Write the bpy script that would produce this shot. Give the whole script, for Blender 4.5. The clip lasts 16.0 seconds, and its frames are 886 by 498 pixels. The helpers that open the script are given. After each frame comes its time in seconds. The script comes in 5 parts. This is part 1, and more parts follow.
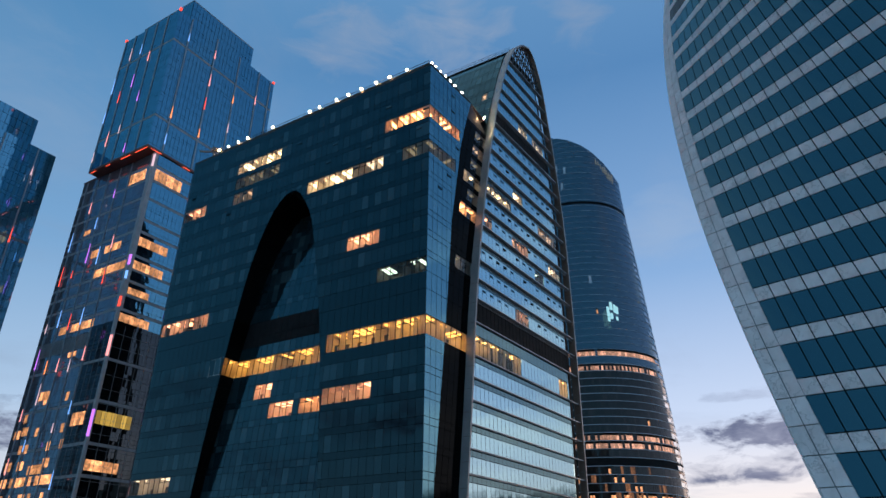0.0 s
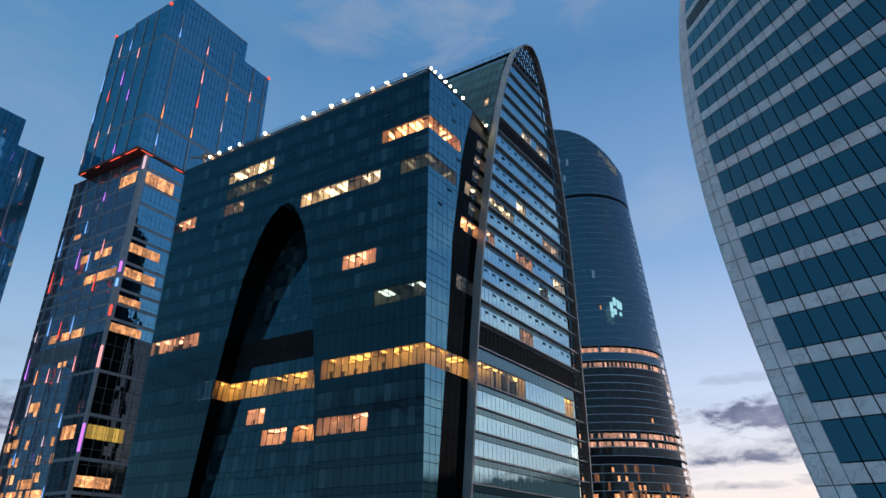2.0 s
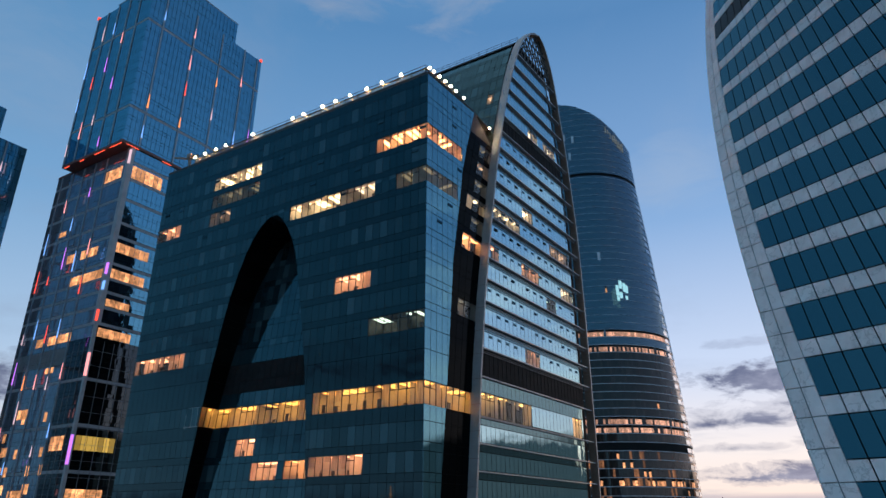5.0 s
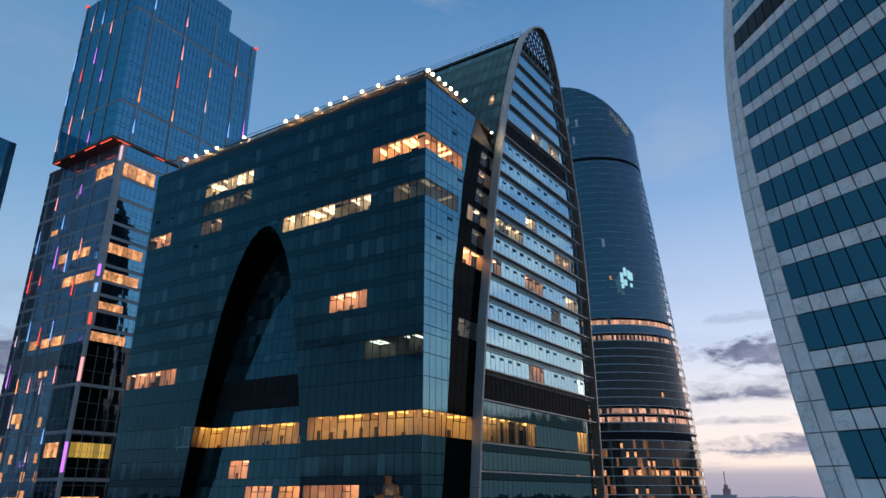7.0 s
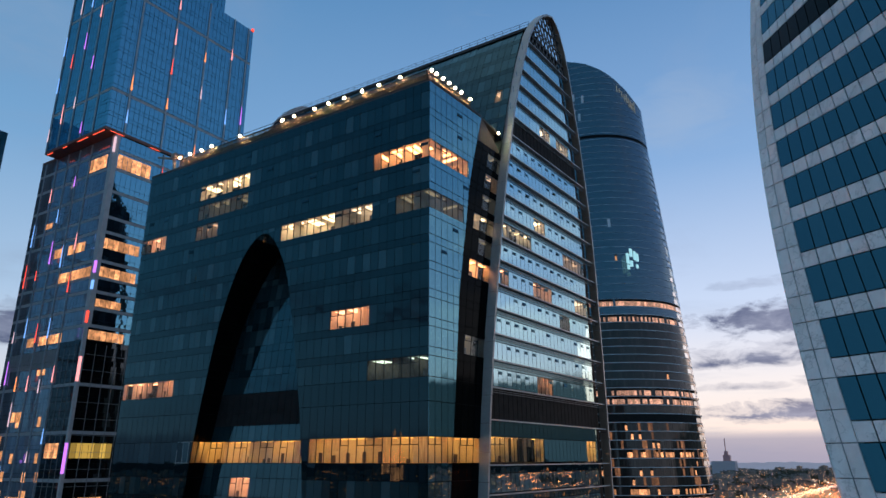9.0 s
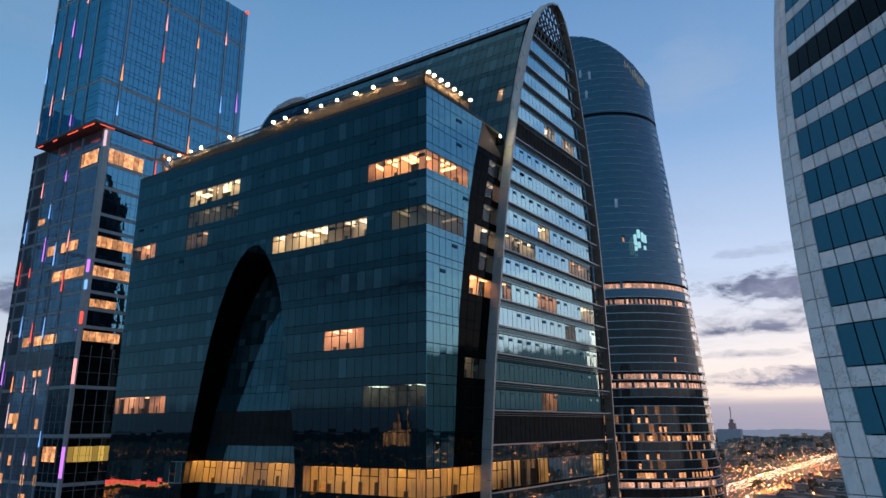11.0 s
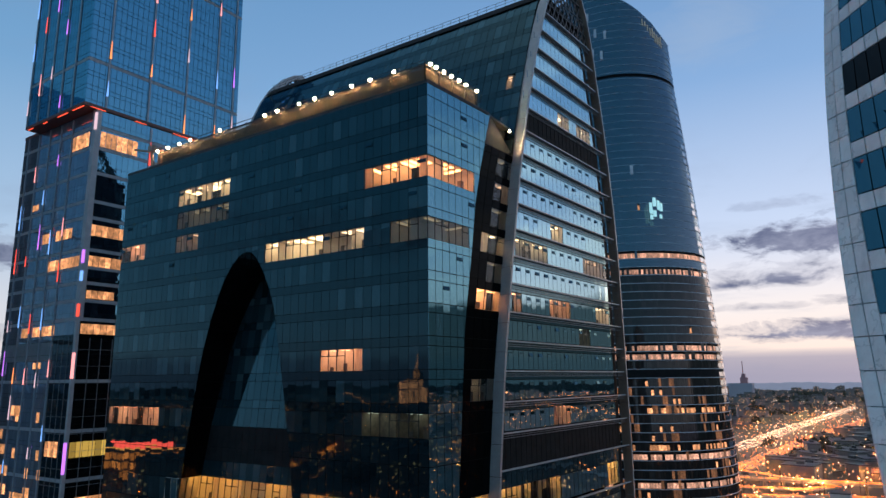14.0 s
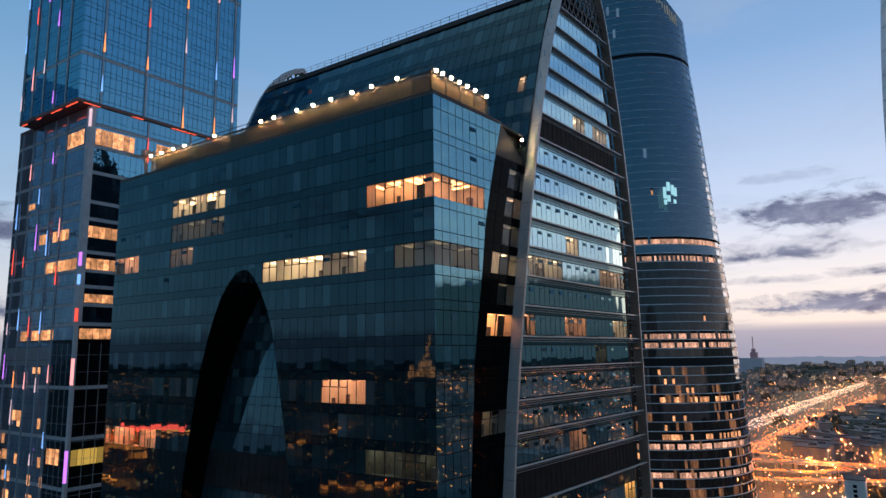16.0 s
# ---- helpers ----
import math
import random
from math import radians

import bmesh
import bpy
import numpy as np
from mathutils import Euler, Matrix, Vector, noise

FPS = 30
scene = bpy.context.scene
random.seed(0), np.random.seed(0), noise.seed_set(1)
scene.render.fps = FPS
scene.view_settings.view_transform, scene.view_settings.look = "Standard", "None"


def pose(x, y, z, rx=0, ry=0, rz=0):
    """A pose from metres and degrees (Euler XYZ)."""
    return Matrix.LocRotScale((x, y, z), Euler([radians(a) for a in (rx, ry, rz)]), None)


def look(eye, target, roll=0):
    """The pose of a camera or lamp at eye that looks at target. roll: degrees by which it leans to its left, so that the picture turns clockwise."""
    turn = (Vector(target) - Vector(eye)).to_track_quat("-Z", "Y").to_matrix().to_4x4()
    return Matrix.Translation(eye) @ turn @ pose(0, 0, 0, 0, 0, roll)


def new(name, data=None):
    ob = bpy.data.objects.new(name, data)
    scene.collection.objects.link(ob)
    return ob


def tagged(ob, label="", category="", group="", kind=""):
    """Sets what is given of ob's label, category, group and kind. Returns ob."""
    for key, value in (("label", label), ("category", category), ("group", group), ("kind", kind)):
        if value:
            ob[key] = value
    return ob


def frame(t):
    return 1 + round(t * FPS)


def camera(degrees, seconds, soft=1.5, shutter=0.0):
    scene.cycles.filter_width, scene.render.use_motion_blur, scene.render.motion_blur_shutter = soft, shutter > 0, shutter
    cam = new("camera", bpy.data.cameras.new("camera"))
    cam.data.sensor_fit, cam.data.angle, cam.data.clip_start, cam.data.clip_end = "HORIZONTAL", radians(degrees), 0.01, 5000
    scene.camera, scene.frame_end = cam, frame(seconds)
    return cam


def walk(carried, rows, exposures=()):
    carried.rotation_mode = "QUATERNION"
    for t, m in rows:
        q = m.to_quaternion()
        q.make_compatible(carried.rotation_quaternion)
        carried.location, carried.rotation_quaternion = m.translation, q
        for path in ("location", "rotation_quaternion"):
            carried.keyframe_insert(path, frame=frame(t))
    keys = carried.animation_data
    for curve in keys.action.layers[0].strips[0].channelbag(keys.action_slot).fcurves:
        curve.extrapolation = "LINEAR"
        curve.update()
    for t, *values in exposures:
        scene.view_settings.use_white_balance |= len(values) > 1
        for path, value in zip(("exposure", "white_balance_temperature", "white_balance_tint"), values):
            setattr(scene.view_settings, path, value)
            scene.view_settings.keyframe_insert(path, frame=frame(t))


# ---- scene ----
cam = camera(67.1, 16.0)
METRES, EYE, TILT, LEAN, TURN = 66.5, 35.0, 26.5, -0.4, 31.6
ROWS = [
    (0.0, 0.0, 0.0, 0.0, 0.0, 0.0, -0.0),
    (0.5, -0.0005, 0.0254, 0.0226, 0.03, -0.31, 0.05),
    (1.0, -0.0004, 0.0481, 0.0445, 0.05, -0.6, 0.09),
    (1.5, 0.0002, 0.0723, 0.0691, 0.06, -0.95, 0.13),
    (2.0, 0.0017, 0.0948, 0.0921, 0.08, -1.36, 0.17),
    (2.5, 0.0038, 0.1194, 0.1174, 0.11, -1.86, 0.23),
    (3.0, 0.0046, 0.1422, 0.1399, 0.14, -2.36, 0.27),
    (3.5, 0.0049, 0.1671, 0.1629, 0.16, -2.9, 0.31),
    (4.0, 0.0054, 0.1897, 0.1826, 0.19, -3.36, 0.35),
    (6.5, 0.0154, 0.3025, 0.2886, 0.49, -5.74, 0.65),
    (7.0, 0.0168, 0.3219, 0.3118, 0.53, -6.33, 0.69),
    (7.5, 0.0163, 0.3424, 0.3361, 0.57, -6.99, 0.74),
    (8.0, 0.0141, 0.3622, 0.3573, 0.61, -7.63, 0.79),
    (8.5, 0.0116, 0.385, 0.3807, 0.66, -8.35, 0.88),
    (9.0, 0.0113, 0.4062, 0.4032, 0.72, -9.01, 0.96),
    (11.5, 0.0344, 0.5263, 0.5053, 1.33, -12.22, 1.56),
    (12.0, 0.0395, 0.5471, 0.5185, 1.48, -12.83, 1.67),
    (12.5, 0.0426, 0.5701, 0.5328, 1.66, -13.5, 1.79),
    (13.0, 0.0442, 0.5942, 0.5477, 1.83, -14.17, 1.92),
    (13.5, 0.045, 0.6169, 0.5616, 1.97, -14.78, 2.02),
    (14.0, 0.0446, 0.6423, 0.5763, 2.09, -15.4, 2.13),
    (14.5, 0.0436, 0.6678, 0.5907, 2.2, -15.96, 2.23),
    (15.0, 0.0429, 0.6973, 0.6064, 2.42, -16.5, 2.39),
    (15.5, 0.0429, 0.725, 0.6219, 2.56, -16.96, 2.5),
    (16.0, 0.0444, 0.7569, 0.6377, 2.73, -17.52, 2.65),
]
walk(cam, [(t, pose(0, 0, EYE, TILT, LEAN, TURN) @ pose(METRES * x, METRES * y, METRES * z, 90 + pitch, roll, yaw)) for t, x, y, z, yaw, pitch, roll in ROWS])

# world: dusk sky, warm towards the afterglow at +y, deep blue behind the camera
world = bpy.data.worlds.new("dusk_sky")
scene.world = world
world.use_nodes = True
GLOW_AZ = radians(76)


def node(nt, kind, **values):
    n = nt.nodes.new(kind)
    for key, value in values.items():
        if key in n.inputs:
            n.inputs[key].default_value = value
    return n


def maths(nt, op, a, b=None, c=None, clamp=False):
    n = nt.nodes.new("ShaderNodeMath")
    n.operation, n.use_clamp = op, clamp
    for i, v in enumerate((a, b, c)):
        if v is None:
            continue
        if isinstance(v, (int, float)):
            n.inputs[i].default_value = v
        else:
            nt.links.new(v, n.inputs[i])
    return n.outputs[0]


def ramp(nt, fac, stops, interpolation="LINEAR"):
    n = nt.nodes.new("ShaderNodeValToRGB")
    n.color_ramp.interpolation = interpolation
    e = n.color_ramp.elements
    while len(e) < len(stops):
        e.new(0.5)
    for i, (p, c) in enumerate(stops):
        e[i].position, e[i].color = p, (*c, 1) if len(c) == 3 else c
    nt.links.new(fac, n.inputs[0])
    return n.outputs[0]


def mix(nt, fac, a, b, mode="MIX"):
    n = nt.nodes.new("ShaderNodeMix")
    n.data_type, n.blend_type = "RGBA", mode
    for i, v in ((0, fac), (6, a), (7, b)):
        if isinstance(v, (int, float)):
            n.inputs[i].default_value = v
        elif isinstance(v, tuple):
            n.inputs[i].default_value = (*v, 1)
        else:
            nt.links.new(v, n.inputs[i])
    return n.outputs[2]


def build_sky():
    nt = world.node_tree
    nt.nodes.clear()
    out = nt.nodes.new("ShaderNodeOutputWorld")
    bg = nt.nodes.new("ShaderNodeBackground")
    co = nt.nodes.new("ShaderNodeTexCoord")
    sep = nt.nodes.new("ShaderNodeSeparateXYZ")
    nt.links.new(co.outputs["Generated"], sep.inputs[0])
    x, y, z = sep.outputs
    el = maths(nt, "MULTIPLY", maths(nt, "ARCSINE", z), 2 / math.pi)          # -1 .. 1 over -90 .. 90 degrees
    az = maths(nt, "ARCTAN2", y, x)
    horiz = maths(nt, "SQRT", maths(nt, "ADD", maths(nt, "MULTIPLY", x, x), maths(nt, "MULTIPLY", y, y)))
    toward = maths(nt, "DIVIDE", maths(nt, "ADD", maths(nt, "MULTIPLY", x, math.cos(GLOW_AZ)), maths(nt, "MULTIPLY", y, math.sin(GLOW_AZ))),
                   maths(nt, "MAXIMUM", horiz, 0.02))
    warm = maths(nt, "MULTIPLY_ADD", toward, 0.5, 0.5, clamp=True)
    glow = ramp(nt, el, [(0.0, (0.62, 0.52, 0.56)), (0.022, (1.0, 0.84, 0.76)), (0.06, (0.95, 0.88, 0.88)), (0.13, (0.60, 0.71, 0.93)),
                         (0.26, (0.25, 0.43, 0.73)), (0.45, (0.095, 0.245, 0.50)), (0.6, (0.15, 0.32, 0.56)), (0.74, (0.34, 0.45, 0.6)), (1.0, (0.58, 0.64, 0.70))])
    dusk = ramp(nt, el, [(0.0, (0.40, 0.44, 0.54)), (0.05, (0.30, 0.46, 0.62)), (0.14, (0.15, 0.38, 0.58)), (0.3, (0.085, 0.29, 0.50)), (0.5, (0.075, 0.26, 0.48)), (0.58, (0.16, 0.34, 0.54)), (0.72, (0.46, 0.54, 0.62)), (1.0, (0.58, 0.64, 0.70))])
    sky = mix(nt, ramp(nt, warm, [(0.1, (0, 0, 0)), (0.55, (0.55, 0.55, 0.55)), (0.95, (1, 1, 1))]), dusk, glow)
    # thin high wisps
    flat = nt.nodes.new("ShaderNodeCombineXYZ")
    lift = maths(nt, "ADD", maths(nt, "MAXIMUM", z, 0.0), 0.12)
    nt.links.new(maths(nt, "DIVIDE", x, lift), flat.inputs[0])
    nt.links.new(maths(nt, "DIVIDE", y, lift), flat.inputs[1])
    w = node(nt, "ShaderNodeTexNoise", Scale=1.3, Detail=7.0, Roughness=0.6, Distortion=0.4)
    nt.links.new(flat.outputs[0], w.inputs["Vector"])
    wisp = ramp(nt, w.outputs[0], [(0.5, (0, 0, 0)), (0.78, (1, 1, 1))], "EASE")
    sky = mix(nt, maths(nt, "MULTIPLY", wisp, 0.42), sky, mix(nt, warm, (0.16, 0.22, 0.33), (0.33, 0.41, 0.57)))
    # pale streaks of higher cloud
    streak = nt.nodes.new("ShaderNodeCombineXYZ")
    nt.links.new(maths(nt, "MULTIPLY", az, 3.0), streak.inputs[0])
    nt.links.new(maths(nt, "MULTIPLY", el, 14.0), streak.inputs[1])
    sn = node(nt, "ShaderNodeTexNoise", Scale=2.4, Detail=9.0, Roughness=0.6, Distortion=0.6)
    nt.links.new(streak.outputs[0], sn.inputs["Vector"])
    rag = maths(nt, "MULTIPLY_ADD", sn.outputs[0], 3.6, -1.75)
    for a, e, wa, we, amount, colour in ((133.0, 43.5, 5.0, 4.0, 0.75, (0.25, 0.34, 0.50)), (121.0, 46.0, 5.5, 6.0, 0.75, (0.27, 0.36, 0.52)), (107.0, 45.5, 3.5, 3.0, 0.6, (0.25, 0.34, 0.50)),
                                         (158.0, 32.0, 9.0, 5.0, 0.22, (0.30, 0.40, 0.56)), (101.0, 27.0, 5.0, 4.0, 0.3, (0.4, 0.5, 0.66)),
                                         # these three lie out of view and brighten the slab tower's reflections
                                         (60.0, 11.0, 16.0, 3.2, 0.95, (0.95, 0.97, 1.0)), (58.0, 19.0, 14.0, 3.0, 0.8, (0.75, 0.85, 0.98)), (62.0, 27.0, 14.0, 3.0, 0.7, (0.55, 0.72, 0.95))):
        da = maths(nt, "MULTIPLY", maths(nt, "SUBTRACT", az, radians(a)), 1 / radians(wa))
        de = maths(nt, "MULTIPLY", maths(nt, "SUBTRACT", el, e / 90), 90 / we)
        d = maths(nt, "ADD", maths(nt, "MULTIPLY", da, da), maths(nt, "MULTIPLY", de, de))
        m = maths(nt, "MULTIPLY", maths(nt, "ADD", maths(nt, "SUBTRACT", 1.0, maths(nt, "SQRT", d)), rag), 0.8, clamp=True)
        sky = mix(nt, maths(nt, "MULTIPLY", m, amount), sky, colour)
    # low grey cloud banks: soft ellipses in azimuth and elevation, torn by noise
    ang = nt.nodes.new("ShaderNodeCombineXYZ")
    nt.links.new(maths(nt, "MULTIPLY", az, 10.0), ang.inputs[0])
    nt.links.new(maths(nt, "MULTIPLY", el, 38.0), ang.inputs[1])
    tn = node(nt, "ShaderNodeTexNoise", Scale=1.9, Detail=12.0, Roughness=0.62, Distortion=0.35)
    nt.links.new(ang.outputs[0], tn.inputs["Vector"])
    torn = maths(nt, "MULTIPLY_ADD", tn.outputs[0], 3.2, -1.35)
    cover = None
    for a, e, wa, we, amount in ((95.0, 9.9, 5.6, 1.7, 1.0), (97.0, 7.3, 5.2, 1.3, 0.62), (101.5, 7.0, 2.6, 0.6, 0.5), (94.5, 3.1, 7.2, 0.95, 1.0), (99.0, 5.2, 3.4, 0.4, 0.4), (97.0, 13.0, 3.0, 0.6, 0.3), (91.0, 5.4, 3.5, 0.5, 0.5), (158.0, 9.0, 12.0, 1.8, 0.8),
                                 (164.0, 3.5, 9.0, 1.0, 0.7), (250.0 - 360, 12.0, 40.0, 3.0, 0.6)):
        da = maths(nt, "MULTIPLY", maths(nt, "SUBTRACT", az, radians(a)), 1 / radians(wa))
        de = maths(nt, "MULTIPLY", maths(nt, "SUBTRACT", el, e / 90), 90 / we)
        de = maths(nt, "MAXIMUM", de, maths(nt, "MULTIPLY", de, -2.0))          # flat underneath, heaped on top
        d = maths(nt, "ADD", maths(nt, "MULTIPLY", da, da), maths(nt, "MULTIPLY", de, de))
        m = maths(nt, "MULTIPLY", maths(nt, "ADD", maths(nt, "SUBTRACT", 1.0, maths(nt, "SQRT", d)), torn), min(amount, 1.0), clamp=True)
        cover = m if cover is None else maths(nt, "MAXIMUM", cover, m)
    cover = ramp(nt, cover, [(0.0, (0, 0, 0)), (0.22, (0.25, 0.25, 0.25)), (0.75, (1, 1, 1))], "EASE")
    edge = ramp(nt, tn.outputs[0], [(0.38, (1, 1, 1)), (0.72, (0, 0, 0))])
    shade = mix(nt, edge, mix(nt, warm, (0.06, 0.08, 0.15), (0.07, 0.10, 0.215)), mix(nt, warm, (0.16, 0.2, 0.3), (0.30, 0.33, 0.47)))
    sky = mix(nt, maths(nt, "MULTIPLY", cover, 0.96), sky, shade)
    # haze bank on the horizon
    haze = ramp(nt, el, [(0.0, (1, 1, 1)), (0.017, (0.9, 0.9, 0.9)), (0.023, (0, 0, 0))], "EASE")
    sky = mix(nt, maths(nt, "MULTIPLY", haze, 0.88), sky, mix(nt, warm, (0.12, 0.14, 0.22), (0.35, 0.36, 0.49)))
    # a little real scattered skylight under it all
    ns = nt.nodes.new("ShaderNodeTexSky")
    ns.sky_type, ns.sun_disc, ns.sun_elevation, ns.sun_rotation = "NISHITA", False, radians(1.0), radians(90) - GLOW_AZ
    sky = mix(nt, 0.008, sky, ns.outputs[0], "ADD")
    # a long dark bank low in the north-east, added unseen to darken reflections
    da = maths(nt, "MULTIPLY", maths(nt, "SUBTRACT", az, radians(38)), 1 / radians(40))
    low = maths(nt, "MULTIPLY_ADD", tn.outputs[0], 0.035, 0.058)
    bank = maths(nt, "MULTIPLY", maths(nt, "SUBTRACT", low, el), 90.0, clamp=True)
    bank = maths(nt, "MULTIPLY", bank, maths(nt, "MULTIPLY", maths(nt, "SUBTRACT", 1.0, maths(nt, "MULTIPLY", da, da)), 4.0, clamp=True))
    sky = mix(nt, maths(nt, "MULTIPLY", bank, 0.96), sky, (0.035, 0.07, 0.085))
    nt.links.new(sky, bg.inputs["Color"])
    bg.inputs["Strength"].default_value = 1.0
    nt.links.new(bg.outputs[0], out.inputs[0])


build_sky()
sun = new("sun", bpy.data.lights.new("sun", "SUN"))
sun.data.energy, sun.data.angle, sun.data.color = 0.25, radians(25), (1.0, 0.72, 0.55)
sun.matrix_world = look((0, 0, 300), (-100 * math.cos(GLOW_AZ), -100 * math.sin(GLOW_AZ), 288))


# ---- materials ----
def material(name):
    m = bpy.data.materials.new(name)
    m.use_nodes = True
    return m, m.node_tree, m.node_tree.nodes["Principled BSDF"]


def chance(nt, joined):
    """A random number for each object, or for each piece of a joined mesh."""
    return nt.nodes.new("ShaderNodeNewGeometry").outputs["Random Per Island"] if joined else nt.nodes.new("ShaderNodeObjectInfo").outputs["Random"]


def place(nt):
    """World-sized coordinates, in metres."""
    return nt.nodes.new("ShaderNodeNewGeometry").outputs["Position"]


def noise_of(nt, scale, detail=4.0, rough=0.55, squash=None):
    n = node(nt, "ShaderNodeTexNoise", Scale=scale, Detail=detail, Roughness=rough)
    v = place(nt)
    if squash:
        m = nt.nodes.new("ShaderNodeMapping")
        m.inputs["Scale"].default_value = squash
        nt.links.new(v, m.inputs[0])
        v = m.outputs[0]
    nt.links.new(v, n.inputs["Vector"])
    return n.outputs[0]


def bump(nt, p, height, strength, distance):
    b = node(nt, "ShaderNodeBump", Strength=strength, Distance=distance)
    nt.links.new(height, b.inputs["Height"])
    nt.links.new(b.outputs[0], p.inputs["Normal"])


def coated_glass(name, dark, light, tint, ior, joined, wave=0.0025):
    """Coated office glass: dark rooms and pale blinds behind, a tinted mirror coat in front, faintly wavy."""
    m, nt, p = material(name)
    r = chance(nt, joined)
    blinds = ramp(nt, r, [(0.0, dark), (0.55, tuple(0.75 * a + 0.25 * b for a, b in zip(dark, light))), (0.8, tuple(0.5 * a + 0.5 * b for a, b in zip(dark, light))), (0.86, light), (0.93, light), (0.95, dark)])
    n = noise_of(nt, 0.35)
    col = mix(nt, maths(nt, "MULTIPLY", n, 0.5), blinds, dark)
    nt.nodes.remove(p)
    body = nt.nodes.new("ShaderNodeBsdfDiffuse")
    coat = nt.nodes.new("ShaderNodeBsdfGlossy")
    both = nt.nodes.new("ShaderNodeMixShader")
    gloss = node(nt, "ShaderNodeFresnel", IOR=ior)
    nt.links.new(col, body.inputs["Color"])
    coat.inputs["Color"].default_value = (*tint, 1)
    nt.links.new(maths(nt, "MULTIPLY_ADD", noise_of(nt, 1.7), 0.025, 0.004), coat.inputs["Roughness"])
    b = node(nt, "ShaderNodeBump", Strength=1.0, Distance=wave)
    nt.links.new(noise_of(nt, 0.55, 2.0), b.inputs["Height"])
    for sock in (coat.inputs["Normal"], gloss.inputs["Normal"]):
        nt.links.new(b.outputs[0], sock)
    nt.links.new(gloss.outputs[0], both.inputs[0])
    nt.links.new(body.outputs[0], both.inputs[1])
    nt.links.new(coat.outputs[0], both.inputs[2])
    nt.links.new(both.outputs[0], nt.nodes["Material Output"].inputs[0])
    return m


def plain(name, a, b, rough, metal=0.0, scale=0.6, relief=0.01, joined=None, squash=None):
    """A surface between two colours, with stains at a large and grain at a small scale."""
    m, nt, p = material(name)
    n = maths(nt, "MULTIPLY_ADD", noise_of(nt, scale, 5.0, 0.6, squash), 0.7, maths(nt, "MULTIPLY", noise_of(nt, scale * 9), 0.3))
    col = ramp(nt, n, [(0.32, a), (0.68, b)])
    if joined is not None:
        col = mix(nt, 0.35, col, ramp(nt, chance(nt, joined), [(0, tuple(0.7 * v for v in a)), (1, b)]))
    nt.links.new(col, p.inputs["Base Color"])
    nt.links.new(maths(nt, "MULTIPLY_ADD", noise_of(nt, scale * 4), 0.25, rough - 0.1), p.inputs["Roughness"])
    p.inputs["Metallic"].default_value = metal
    bump(nt, p, noise_of(nt, scale * 14), 0.4, relief)
    return m


def stone(name, a, b, joined):
    """Pale cladding stone: every panel a tone of its own, cloudy stains, thin darker veins and run-down dirt."""
    m, nt, p = material(name)
    cloud = ramp(nt, noise_of(nt, 0.5, 6.0, 0.62), [(0.3, a), (0.68, b)])
    col = mix(nt, 0.3, cloud, ramp(nt, chance(nt, joined), [(0, a), (1, b)]))
    vein = maths(nt, "ABSOLUTE", maths(nt, "SUBTRACT", noise_of(nt, 0.32, 5.0, 0.6), 0.5))
    col = mix(nt, ramp(nt, vein, [(0.0, (0.42, 0.42, 0.42)), (0.014, (0, 0, 0))]), col, (0.25, 0.23, 0.22))
    runs = ramp(nt, noise_of(nt, 1.0, 4.0, 0.6, (1.6, 1.6, 0.12)), [(0.55, (0, 0, 0)), (0.78, (0.35, 0.35, 0.35))])
    col = mix(nt, runs, col, (0.36, 0.33, 0.31))
    nt.links.new(col, p.inputs["Base Color"])
    nt.links.new(maths(nt, "MULTIPLY_ADD", noise_of(nt, 1.4), 0.25, 0.4), p.inputs["Roughness"])
    bump(nt, p, noise_of(nt, 6.0), 0.4, 0.008)
    return m


def glowing(name, colour, strength, vary=0.0, joined=True):
    m, nt, p = material(name)
    p.inputs["Base Color"].default_value = (*[0.12 * c for c in colour], 1)
    p.inputs["Emission Color"].default_value = (*colour, 1)
    p.inputs["Emission Strength"].default_value = strength
    if vary:
        r = chance(nt, joined)
        nt.links.new(maths(nt, "MULTIPLY_ADD", maths(nt, "POWER", r, 2.0), strength * vary, strength * (1 - 0.6 * vary)), p.inputs["Emission Strength"])
    return m


def clear_glass(name):
    """Thin clear pane: mostly open, with a faint mirror."""
    m, nt, p = material(name)
    t = nt.nodes.new("ShaderNodeBsdfTransparent")
    t.inputs[0].default_value = (0.86, 0.9, 0.9, 1)
    g = nt.nodes.new("ShaderNodeBsdfGlossy")
    g.inputs["Roughness"].default_value = 0.03
    s = nt.nodes.new("ShaderNodeMixShader")
    f = node(nt, "ShaderNodeFresnel", IOR=1.5)
    nt.links.new(f.outputs[0], s.inputs[0])
    nt.links.new(t.outputs[0], s.inputs[1])
    nt.links.new(g.outputs[0], s.inputs[2])
    nt.links.new(s.outputs[0], nt.nodes["Material Output"].inputs[0])
    return m


DARK, BLIND, TEAL = (0.0025, 0.009, 0.012), (0.055, 0.1, 0.115), (0.38, 0.78, 0.94)
GLASS = coated_glass("teal_glass_pane", DARK, BLIND, TEAL, 1.6, False)
# Same teal glass with a stronger mirror, to brighten the side face.
SIDE_GLASS = coated_glass("teal_side_pane", DARK, BLIND, TEAL, 4.0, False)
SIDE_GLASS_J = coated_glass("teal_side_facade", DARK, BLIND, TEAL, 4.0, True)
GLASS_J = coated_glass("teal_glass_facade", DARK, BLIND, TEAL, 1.6, True)
SPANDREL = coated_glass("teal_glass_spandrel", (0.004, 0.009, 0.012), (0.006, 0.014, 0.018), TEAL, 1.55, True)
END_GLASS = coated_glass("blue_glass_pane", (0.012, 0.034, 0.04), (0.05, 0.09, 0.1), (0.62, 0.90, 1.0), 11.0, False, 0.003)
